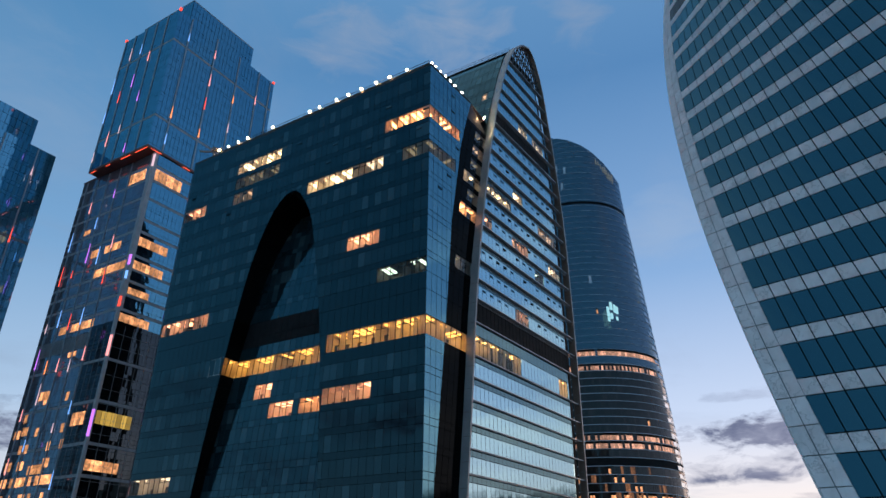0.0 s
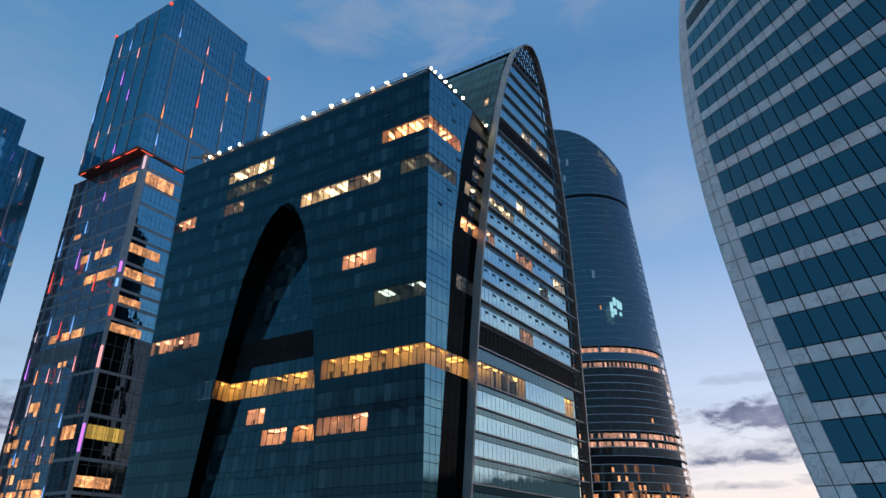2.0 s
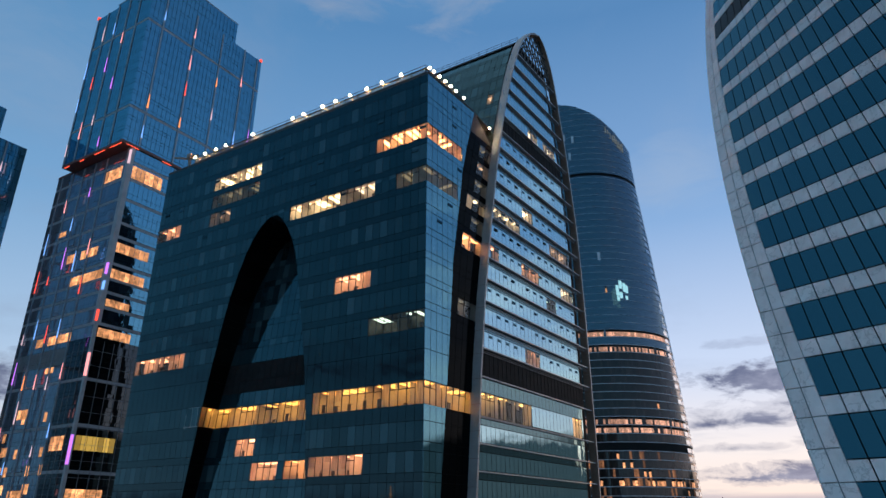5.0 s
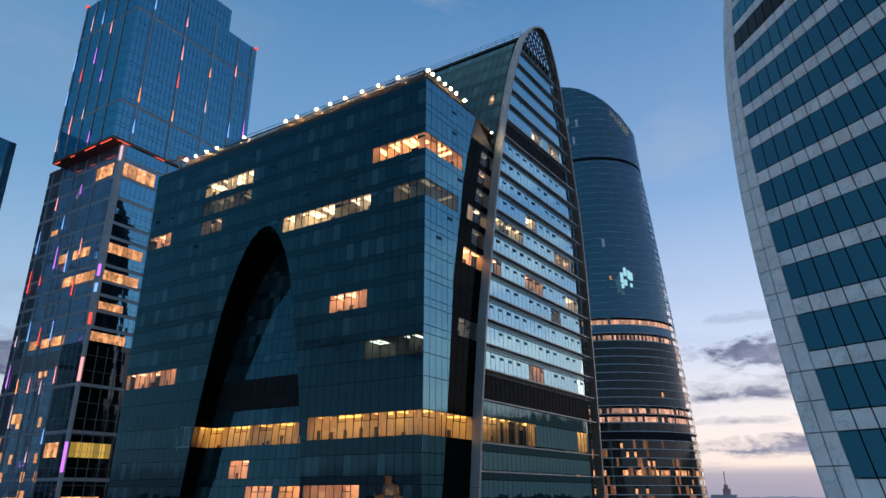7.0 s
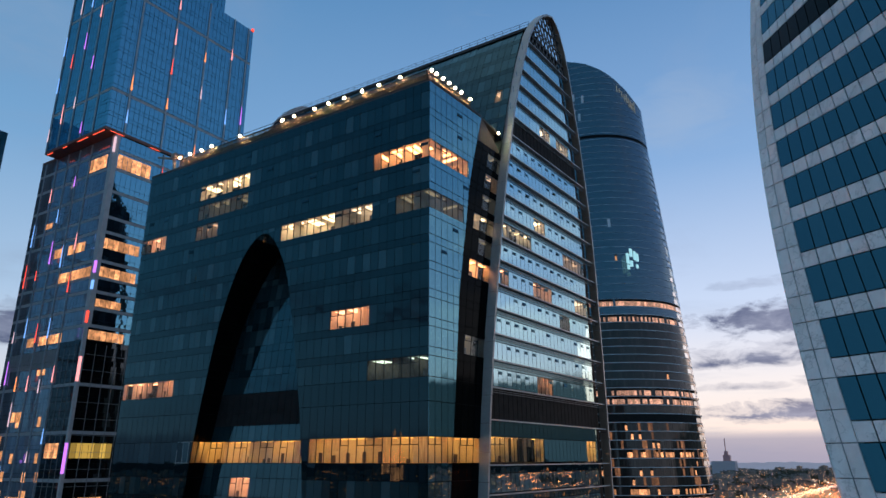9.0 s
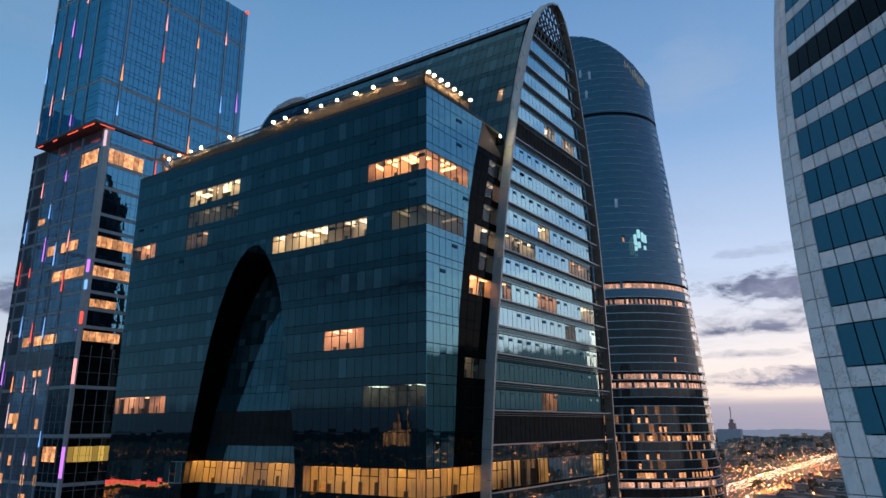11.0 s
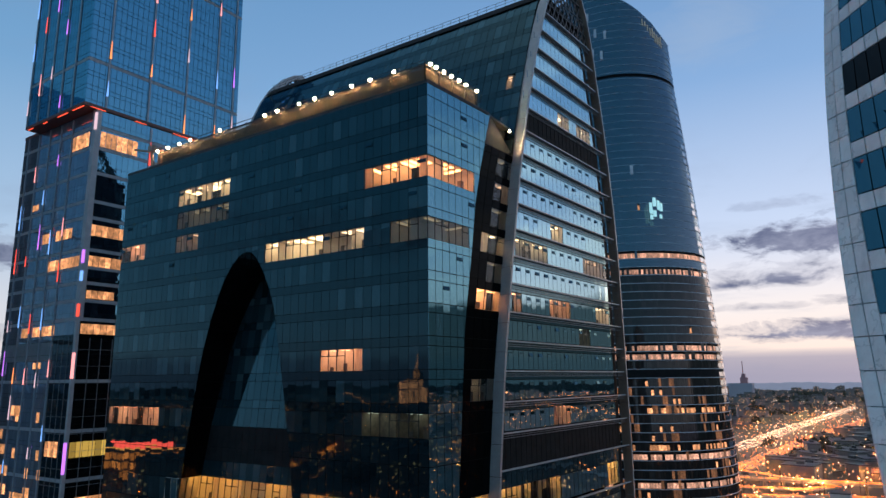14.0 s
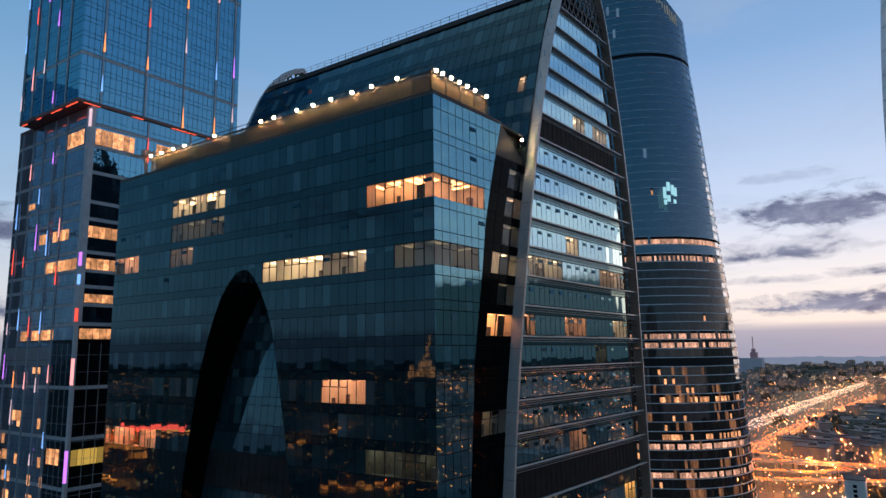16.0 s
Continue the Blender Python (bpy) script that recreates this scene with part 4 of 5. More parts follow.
for _m in WIN_GLOW:
    room_glow(_m)
WIN_YELLOW = glowing("amber_window", (1.0, 0.62, 0.12), 0.6, 0.9, False)
CORNER_STONE = plain("pale_corner_stone", (0.34, 0.34, 0.36), (0.5, 0.49, 0.5), 0.55)
DUSK_GLASS = coated_glass("grey_blue_glass", (0.13, 0.145, 0.175), (0.22, 0.235, 0.27), (0.72, 0.84, 1.0), 3.6, True, 0.012)
PALE_BELT = plain("pale_grey_belt", (0.3, 0.31, 0.33), (0.42, 0.42, 0.44), 0.5)
BLUE_FRAME = plain("blue_grey_frame", (0.07, 0.11, 0.15), (0.12, 0.17, 0.22), 0.45, 0.3)
RIB = plain("grey_blue_rib", (0.26, 0.29, 0.33), (0.38, 0.41, 0.45), 0.45, 0.3)
blue_set = {"v": (BLUE_GLASS, BLUE_GLASS_J), "s": (None, BLUE_GLASS_J), "b": (None, PALE_BELT), "d": (None, SMOKE_GLASS)}


def wall_x(y):
    return lambda u, h: Vector((u, y, h))


def wall_y(x):
    return lambda u, h: Vector((x, u, h))


def seq(a, b, step):
    n = max(1, round((b - a) / step))
    return [a + (b - a) * i / n for i in range(n + 1)]


def storeys(z0, z1, belts, pitch=4.0, belt=0.9):
    """Rows of panes from z0 to z1, with stone belts at the heights given."""
    cuts = sorted([z0, z1] + [b for b in belts if z0 < b < z1])
    rows = []
    for a, b in zip(cuts, cuts[1:]):
        if a != z0:
            rows.append((a, a + belt, "b"))
            a += belt
        hs = seq(a, b, pitch)
        for c, d in zip(hs, hs[1:]):
            rows += [(c, c + 0.3 * (d - c), "s"), (c + 0.3 * (d - c), d, "v")]
    return rows


def pilasters(parent, P, n, us, z0, z1, seed, share=0.2, proud=0.25):
    """Thin vertical ribs with a few coloured light strips on them."""
    r = random.Random(seed)
    for u in us:
        sp = Soup()
        sp.beam(P(u, z0) + n * proud * 0.5, P(u, z1) + n * proud * 0.5, 0.45, proud, n)
        part("rib", sp, RIB, parent)
        z = z0 + r.uniform(0, 14)
        while z < z1 - 9:
            if r.random() < share * 4.2:
                ln = r.uniform(2.5, 7)
                s = Soup()
                p, q = P(u, z) + n * (proud + 0.12), P(u, z + ln) + n * (proud + 0.12)
                w = Vector((-n.y, n.x, 0)) * 0.26
                t = w * 0.12
                s.slab_of([p - w, p + w, q + t, q - t], n * -0.1)
                part("light_strip", s, r.choice(LED[1:5] + LED[:6]), parent)
            z += r.uniform(9, 24)


def lit_panes(parent, P, n, cells, mat):
    for u0, u1, z0, z1 in cells:
        for a, b in zip(seq(u0, u1, 1.5), seq(u0, u1, 1.5)[1:]):
            s = Soup()
            s.slab_of([P(a + 0.06, z0) + n * 0.06, P(b - 0.06, z0) + n * 0.06, P(b - 0.06, z1) + n * 0.06, P(a + 0.06, z1) + n * 0.06], n * -0.1)
            part("lit_window", s, mat, parent)


led = thing("stepped_tower", "tall blue glass tower with coloured light strips", "skyscraper", (-186, 120, 0))
UX0, UX1, UY0, UY1 = -200.5, -170.2, 98.2, 144.0
up_rows = storeys(157.2, 214.5, (168.6, 200.8))
fx, fy = wall_x(UY0), wall_y(UX1)
NX, NY = Vector((1, 0, 0)), Vector((0, -1, 0))
facade(led, fx, NY, seq(UX0, UX1, 1.5), up_rows, blue_set, tilt=0.003, gap=0.12, joint=BLUE_FRAME)
facade(led, fy, NX, seq(UY0, UY1, 1.5), up_rows, blue_set, None, (), lambda u, h, k: k == "v" and h < 190, tilt=0.003, gap=0.12, joint=BLUE_FRAME)
pilasters(led, fx, NY, (-200.2, -194.5, -188.5, -182.5, -176.5), 157.2, 214.5, 3, 0.22)
pilasters(led, fy, NX, (103.5, 115.0, 126.0, 136.0, 142), 157.2, 214.5, 4, 0.16)
LX0, LX1, LY0 = -208.3, -170.4, 101.6
low_rows = storeys(0, 156.4, (12, 23, 34, 42, 50, 58, 66, 77, 88.4, 103, 107.5, 111.8, 115.6, 120, 128, 132.2, 139.5, 146, 151.5))
gx, gy = wall_x(LY0), wall_y(LX1)
MID_X = -181.0
facade(led, gx, NY, seq(LX0, MID_X, 1.6), [(a, b, "p" if 94.5 < (a + b) / 2 < 99 else k) for a, b, k in low_rows], {**blue_set, "p": (None, BELT), "v": (None, DUSK_GLASS), "s": (None, DUSK_GLASS)}, tilt=0.004)
facade(led, gx, NY, seq(MID_X, LX1, 1.5), [(a, b, "d" if k in "vs" and b < 100 else k) for a, b, k in low_rows], {**blue_set, "v": (None, DUSK_GLASS), "s": (None, DUSK_GLASS)}, tilt=0.004)
facade(led, gy, NX, seq(LY0, 144, 1.5), [(a, b, "d" if k in "vs" and b < 100 else k) for a, b, k in low_rows], blue_set, None, (), lambda u, h, k: k == "v" and h > 104, tilt=0.004)
pilasters(led, gx, NY, (-205.5, -199.5, -193.5, -187.5, -181.5), 20, 156, 5, 0.2)
pilasters(led, gy, NX, (116.5, 129.0), 20, 156, 6, 0.2)
for P, nn, g in ((gx, NY, seq(MID_X, LX1 - 0.6, 2.6)), (gy, NX, seq(LY0 + 0.6, 144, 2.8))):
    for u in g[:-1]:
        sp = Soup()
        sp.beam(P(u, 20) + nn * 0.03, P(u, 99) + nn * 0.03, 0.13, 0.08, nn)
        part("grid_bar", sp, BELT, led)
    for k in range(20):
        sp = Soup()
        sp.beam(P(g[0], 22.2 + 3.9 * k) + nn * 0.03, P(g[-1], 22.2 + 3.9 * k) + nn * 0.03, 0.08, 0.13, nn)
        part("grid_bar", sp, BELT, led)
sp = Soup()
sp.box(LX1 - 1.5, LX1 + 0.18, LY0 - 0.18, LY0 + 1.2, 103, 156.4)
part("corner_column", sp, CORNER_STONE, led, "pale stone corner column")
sp = Soup()
sp.box(LX1 - 0.5, LX1 + 0.3, LY0 - 0.3, LY0 + 0.5, 0, 103)
part("corner_column", sp, CORNER_STONE, led, "slim pale corner column")
for z0, ln, c in ((151, 4.5, 5), (117, 3.2, 2), (112.6, 2.4, 3), (104, 3, 1), (89.5, 6, 4), (68, 7, 2)):
    s1 = Soup()
    s1.box(LX1 - 0.3, LX1 + 0.36, LY0 - 0.36, LY0 + 0.1, z0, z0 + ln)
    part("light_strip", s1, LED[c], led)
lit_panes(led, gx, NY, [(-192, -187.5, 124, 126.6), (-185, -177, 124, 126.6), (-188, -172.2, 116.4, 119), (-198, -194.5, 100, 102.4), (-192, -181, 100, 102.4), (-181, -173, 147.2, 151), (-199, -194, 80.5, 83), (-203, -199.5, 71, 73.4), (-190, -186, 92, 93.5),
    (-180, -174, 71.5, 75), (-195, -188, 60, 62.4), (-186, -178, 44.5, 47), (-200, -196, 134, 135.6)], WIN_GLOW[0])
lit_panes(led, gy, NX, [(102.4, 113, 124, 126.8), (102.4, 113, 116.4, 119), (102.4, 112, 100, 102.4), (103, 113, 147, 151), (119, 128.5, 147, 151), (103, 110, 108.5, 110.5), (102.4, 112, 59.8, 62.5), (102.4, 121, 48, 50.2), (102.4, 121, 39, 41)], WIN_GLOW[0])
lit_panes(led, gy, NX, [(102.4, 113, 71.5, 75)], WIN_YELLOW)
# Random glowing panes stand for lit windows and for mirrored city lights.
rw = random.Random(41)
cells = []
for k in range(15):
    for u in seq(LX0 + 1.5, MID_X - 1.5, 1.5):
        if rw.random() < (0.45 if k % 3 else 0.75) * (1.0 if k < 11 else 0.4):
            cells.append((u, u + 1.5, 17.5 + 4.4 * k, 19.9 + 4.4 * k))
lit_panes(led, gx, NY, cells, WIN_GLOW[0])
lit_panes(led, gy, NX, [(u, u + 1.5, 26.5, 29) for u in (103, 106, 107.5, 110.5, 115, 116.5)] + [(u, u + 1.5, 34.5, 37) for u in (103, 104.5, 109)], WIN_GLOW[0])
sp = Soup()
sp.box(UX0 + 0.15, UX1 - 0.15, UY0 + 0.15, UY1, 157.2, 214.4)
sp.box(LX0 + 0.15, LX1 - 0.15, LY0 + 0.15, UY1, 0, 157.0)
part("core", sp, JOINT, led)
sp = Soup()
sp.box(UX0, UX1 + 0.3, UY0 - 0.2, UY1, 156.5, 157.3)
sp.box(LX0, UX0, LY0 - 0.1, UY1, 156.2, 157.0)
# Red light on the soffit is put into its colour.
part("soffit", sp, plain("red_lit_soffit", (0.12, 0.04, 0.03), (0.2, 0.07, 0.05), 0.5), led, "soffit under the overhang with red light painted into its colour")
sp = Soup()
SOFFIT_LIGHT = glowing("red_light_line", (1.0, 0.1, 0.05), 1.7)
for a, b in (((UX0, UY0 + 0.2, 156.4), (UX1, UY0 + 0.2, 156.4)), ((UX1 + 0.2, UY0, 156.45), (UX1 + 0.2, 143, 156.45))):
    a, b = Vector(a), Vector(b)
    for k0, k1 in ((0.03, 0.12), (0.3, 0.37), (0.55, 0.72), (0.8, 0.98)):
        sp = Soup()
        sp.beam(a.lerp(b, k0), a.lerp(b, k1), 0.16)
        part("red_light_line", sp, SOFFIT_LIGHT, led, "thin red light line along the soffit")
sp = Soup()
sp.box(-199, -171.2, 103, 132, 214.4, 223.5)
part("crown", sp, MULLION, led, "set-back dark glass crown")
crown_rows = [(214.6, 217.0, "v"), (217.0, 220.2, "v"), (220.2, 223.6, "v")]
facade(led, wall_x(102.85), NY, seq(-199, -171.2, 1.5), crown_rows, blue_set, gap=0.12, backing=False)
facade(led, wall_y(-171.05), NX, seq(103, 132, 1.5), crown_rows, blue_set, gap=0.12, backing=False)
sp = Soup()
sp.box(-199.1, -171.0, 102.8, 132, 223.6, 224.0)
part("crown_coping", sp, RIB, led)
for p in ((UX0, UY0, 214.8), (UX1, UY0, 214.8), (UX1, UY1 - 0.4, 214.8)):
    sp = Soup()
    sp.box(p[0] - 0.4, p[0] + 0.4, p[1] - 0.4, p[1] + 0.4, p[2] - 0.5, p[2] + 0.5)
    part("warning_light", sp, LED[1], led, "red aircraft warning light")

TWIN_GLASS = coated_glass("clear_blue_glass", (0.05, 0.19, 0.29), (0.08, 0.25, 0.37), (0.38, 0.78, 1.0), 4.5, True, 0.006)
twin_set = {"v": (None, TWIN_GLASS), "s": (None, TWIN_GLASS), "b": (None, BELT)}
twin = thing("neighbour_tower", "blue glass tower with a stepped top and light strips", "skyscraper", (-236, 71, 0))
tx, ty = wall_x(48.0), wall_y(-217.0)
t_rows = storeys(0, 166.5, (60, 100, 132))
facade(twin, tx, NY, seq(-255, -217, 1.6), t_rows, twin_set, tilt=0.003)
facade(twin, ty, NX, seq(48, 94, 1.6), t_rows, twin_set, tilt=0.003)
pilasters(twin, tx, NY, (-250, -243, -236, -229, -221), 60, 166, 8, 0.2)
pilasters(twin, ty, NX, (55, 66, 77, 88), 60, 166, 9, 0.2)
sp = Soup()
sp.box(-254.8, -217.2, 48.2, 94, 0, 166.4)
part("core", sp, JOINT, twin)
sp = Soup()
sp.box(-254, -224.5, 52, 88, 166.4, 181)
part("crown", sp, MULLION, twin, "set-back dark glass crown")
twin_crown = [(166.6 + 3.6 * k, 170.2 + 3.6 * k, "v") for k in range(4)]
facade(twin, wall_x(51.85), NY, seq(-254, -224.5, 1.6), twin_crown, twin_set, gap=0.12, backing=False)
facade(twin, wall_y(-224.35), NX, seq(52, 88, 1.6), twin_crown, twin_set, gap=0.12, backing=False)

# ---- round tower behind ----
round_tower = thing("round_tower", "dark rounded glass tower with pale floor lines and a sloping top", "skyscraper", (-135, 383, 0))
RX, RY = -135.0, 383.0
R_TAB = [(0, 53.0), (32, 51.5), (60, 50.3), (101, 48), (158, 43.2), (213, 38.6), (248, 35.3), (273, 33.8), (330, 32)]


def round_face(u, h):
    r = blend(h, R_TAB)
    return Vector((RX + r * math.cos(u), RY + r * 0.93 * math.sin(u), h))


def top_of(x):
    return blend(x, [(-170, 300), (-157, 304.5), (-145, 306), (-138, 305), (-131, 302.7), (-123, 299.4), (-115, 294.4), (-110, 289.8), (-105, 283.4), (-102.5, 278.6), (-100, 272.5), (-95, 262), (-90, 250)])


PALE_LINE = plain("pale_blue_metal", (0.5, 0.54, 0.6), (0.66, 0.7, 0.75), 0.4)
us = [math.radians(-200 + 1.5 * i) for i in range(147)]
glass_r, lines_r, lit_r, dark_r, low_r = Soup(), Soup(), {}, Soup(), Soup()
rr = random.Random(21)
LIT_ROWS = {145.3: 0.95, 139.5: 0.45, 100.6: 0.7, 96.4: 0.75, 51.6: 0.8, 37.0: 0.75}
h, k = 4.0, 0
while h < 326:
    lit_row = max([v for q, v in LIT_ROWS.items() if q - 2.1 <= h < q + 2.1] or [0.0])
    low = (0.05 if int(h / 4.2) % 4 else 0.42) if h < 90 else 0.0006
    for a, b in zip(us, us[1:]):
        mid = round_face((a + b) / 2, h)
        if h + 4 > top_of(mid.x) and mid.y < RY + 20:
            ztop = top_of(mid.x)
            if ztop - h < 0.8:
                continue
        else:
            ztop = h + 4.2
        n = Vector((math.cos((a + b) / 2), math.sin((a + b) / 2), 0))
        z1 = min(h + 4.17, ztop)
        q = [round_face(a + 0.0015, h + 0.06), round_face(b - 0.0015, h + 0.06), round_face(b - 0.0015, z1), round_face(a + 0.0015, z1)]
        if 247 < h < 251.3:
            band = lambda z0, z1: [round_face(u, z) for u, z in ((a + 0.0015, z0), (b - 0.0015, z0), (b - 0.0015, z1), (a + 0.0015, z1))]
            dark_r.slab_of([p - n * 0.6 for p in band(h + 1.1, h + 3.0)], n * -0.2)
            glass_r.slab_of(band(h + 0.06, h + 1.05), n * -0.7)
            glass_r.slab_of(band(h + 3.05, h + 4.17), n * -0.7)
        elif 86 < h < 92:
            dark_r.slab_of([p - n * 0.3 for p in q], n * -0.2)
        elif rr.random() < max(lit_row, low):
            q = [round_face(a + 0.0015, h + 0.5), round_face(b - 0.0015, h + 0.5), round_face(b - 0.0015, min(h + 2.9, z1)), round_face(a + 0.0015, min(h + 2.9, z1))]
            lit_r.setdefault(1 if lit_row else 3, Soup()).slab_of(q, n * -0.2)
        # Dim glowing panes stand for city lights mirrored in the glass.
        elif h < 86 and noise.noise(Vector((a * 5, h * 0.12, 3.0))) > 0.12 and rr.random() < 0.5:
            lit_r.setdefault(4, Soup()).slab_of(q, n * -0.2)
        else:
            (low_r if h < 139 else glass_r).slab_of(q, n * -0.2)
    ring = [(a, b) for a, b in zip(us, us[1:])]
    for a, b in ring:
        mid = round_face((a + b) / 2, h)
        if h < top_of(mid.x) or mid.y > RY + 20:
            n0, n1 = Vector((math.cos(a), math.sin(a), 0)) * 0.12, Vector((math.cos(b), math.sin(b), 0)) * 0.12
            p, q, lip = round_face(a, h), round_face(b, h), Vector((0, 0, 0.11 if h > 150 else 0.3))
            lines_r.poly([p + n0, q + n1, q + n1 + lip, p + n0 + lip])
            lines_r.poly([p, q, q + n1, p + n0])
            lines_r.poly([p + lip + n0, q + n1 + lip, q + lip, p + lip])
    h += 4.2
part("glazing", glass_r, FAR_GLASS, round_tower, kind="stuff")
# The brown tone stands for dark buildings mirrored in the lower panes.
part("podium_glazing", low_r, coated_glass("reflection_brown_glass", (0.022, 0.018, 0.016), (0.06, 0.045, 0.038), (0.80, 0.76, 0.76), 1.6, True, 0.01), round_tower, "lower glazing with a dark reflection painted into its colour", "stuff")
part("floor_line", lines_r, PALE_LINE, round_tower, "pale floor lines", "stuff")
part("plant_floor", dark_r, BLACK_PANEL, round_tower, "dark recessed plant floors", "stuff")
for i, s in lit_r.items():
    part("lit_glazing", s, WIN_GLOW[i], round_tower, "warmly glowing window panes", "stuff")
sp = Soup()
ring = [round_face(a, 0) for a in us]
for a, b in zip(us, us[1:]):
    for z0, z1 in zip(range(0, 330, 10), range(10, 340, 10)):
        s = lambda u, z: RX + (round_face(u, z).x - RX) * 0.985
        q = []
        for u, z in ((a, z0), (b, z0), (b, z1), (a, z1)):
            p = round_face(u, z)
            p = Vector((RX + (p.x - RX) * 0.985, RY + (p.y - RY) * 0.985, z))
            p.z = min(z, top_of(p.x))
            q.append(p)
        sp.poly(q)
part("core", sp, JOINT, round_tower)

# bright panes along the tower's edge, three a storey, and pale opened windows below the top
# Edge panes are added, paler and shinier than the rest, for mirrored sky.
EDGE_GLASS = coated_glass("sky_reflection_glass", (0.1, 0.12, 0.15), (0.3, 0.34, 0.4), (0.72, 0.78, 0.86), 7.0, False)
re = random.Random(8)
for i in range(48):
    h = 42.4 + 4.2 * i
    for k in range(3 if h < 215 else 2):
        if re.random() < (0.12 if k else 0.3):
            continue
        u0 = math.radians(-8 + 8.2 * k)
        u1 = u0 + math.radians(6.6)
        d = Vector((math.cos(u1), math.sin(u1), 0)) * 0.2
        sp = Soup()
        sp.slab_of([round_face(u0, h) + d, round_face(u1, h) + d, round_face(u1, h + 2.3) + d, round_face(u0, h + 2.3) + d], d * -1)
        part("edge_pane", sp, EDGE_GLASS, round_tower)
CROWN_LAMP = glowing("crown_lamp", (0.95, 0.97, 0.85), 0.2, 0.9)
rk = random.Random(3)
for i in range(9):
    u0 = math.radians(-38 + 2.9 * i)
    u1, p = u0 + math.radians(rk.uniform(0.5, 1.1)), round_face(u0, 280)
    z1 = top_of(p.x) - rk.uniform(2.2, 4.5)
    z0 = z1 - rk.uniform(2.5, 7.5)
    d = Vector((math.cos(u0), math.sin(u0), 0)) * 0.3
    sp = Soup()
    sp.slab_of([round_face(u, h) + d for u, h in ((u0, z0), (u1, z0), (u1, z1), (u0, z1))], d * -1)
    part("crown_strip", sp, CROWN_LAMP, round_tower, "pale lit strip in the tower's crown")
for a, h in ((-96, 262), (-88, 263), (-80, 261), (-97, 274.5), (-85, 275), (-76, 273), (-92, 286), (-62, 192), (-100, 240)):
    sp = Soup()
    u0, u1 = math.radians(a), math.radians(a + 2.3)
    d = Vector((math.cos(u0), math.sin(u0), 0)) * 0.15
    sp.slab_of([round_face(u0, h) + d, round_face(u1, h) + d, round_face(u1, h + 5) + d, round_face(u0, h + 5) + d], d * -1)
    part("pale_pane", sp, PALE_LINE, round_tower, "pale matt window panel")

# Not a sign: glowing bars stand in for a reflection in the tower's glass.
sign = thing("cyan_reflection", "glowing bars standing in for a cyan reflection on the round tower", "sign", (-104.5, 349.4, 172))
for i, (dx, dz, w, h) in enumerate(((-2.6, 0.5, 1.0, 5.5), (-0.8, 3.4, 1.1, 4.2), (-0.9, -2.6, 1.2, 3.0), (1.2, 1.4, 0.9, 4.6), (2.4, 0.2, 1.0, 4.0), (2.2, -4.6, 0.8, 1.8), (-2.4, -4.2, 0.9, 2.2))):
    sp = Soup()
    sp.box(-104.5 + dx, -104.5 + dx + w, 348.4, 350.6, 172 + dz - h / 2, 172 + dz + h / 2)
    part("light_bar", sp, glowing("cyan_reflection_glow", (0.45, 0.88, 1.0), 0.75), sign)

# ---- city floor ----
def ribbon(name, pts, width, z, mat, label, kind="structure"):
    s = Soup()
    for (x0, y0), (x1, y1) in zip(pts, pts[1:]):
        d = Vector((x1 - x0, y1 - y0, 0)).normalized()
        w = Vector((-d.y, d.x, 0)) * width / 2
        a, b = Vector((x0, y0, z)), Vector((x1, y1, z))
        s.slab_of([a - w, b - w, b + w, a + w], Vector((0, 0, -min(0.8, z))))
    return tagged(new(name, s.mesh(name, mat)), label, "road", kind=kind)


def streaks(name, pts, width, z, mat, label, count, seed, length=(6, 40), thick=0.5, lanes=9):
    r = random.Random(seed)
    s = Soup()
    segs = [(Vector((*a, z)), Vector((*b, z))) for a, b in zip(pts, pts[1:])]
    tot = sum((b - a).length for a, b in segs)
    for i in range(count):
        t = r.random() * tot
        for a, b in segs:
            ln = (b - a).length
            if t < ln:
                d = (b - a).normalized()
                w = Vector((-d.y, d.x, 0)) * width * ((r.randrange(lanes) + 0.5) / lanes - 0.5 + r.gauss(0, 0.006))
                e = r.uniform(*length)
                p = a + d * t + w
                s.beam(p, p + d * e, thick, 0.4)
                break
            t -= ln
    return tagged(new(name, s.mesh(name, mat)), label, "traffic lights", kind="stuff")


HIGHWAY = [(-260, 560), (-196, 959), (-184, 1380), (-150, 2083), (-60, 3400)]
AVENUE = [(-190, 560), (-155, 746), (-136, 1111), (-85, 1680), (60, 3000)]
RAMP_A = [(-400, 610), (-128, 624), (-45, 634), (200, 660), (600, 760)]
RAMP_B = [(-400, 560), (-113, 553), (-69, 579), (120, 640), (500, 900)]
ribbon("highway_road", HIGHWAY, 34, 0.3, ASPHALT, "wide multi-lane highway")
ribbon("avenue_road", AVENUE, 24, 0.4, ASPHALT, "wide avenue")
ribbon("overpass_road", RAMP_A, 14, 8.0, ASPHALT, "elevated concrete road")
ribbon("ramp_road", RAMP_B, 12, 5.0, ASPHALT, "curving ramp road")
streaks("headlight_trails", HIGHWAY, 30, 1.2, TRAIL_WHITE, "stream of white headlights on the highway", 3000, 31, (1.0, 3.5), 0.45)
streaks("avenue_lights", AVENUE, 22, 1.3, TRAIL_AMBER, "amber lights along the avenue", 2600, 32, (1.2, 6), 0.5)
streaks("overpass_lights", RAMP_A, 13, 8.6, TRAIL_AMBER, "amber lights on the elevated road", 420, 33, (1.5, 7), 0.4, 4)
streaks("ramp_lights", RAMP_B, 11, 5.6, TRAIL_AMBER, "amber lights on the ramp", 330, 34, (1.5, 7), 0.4, 4)

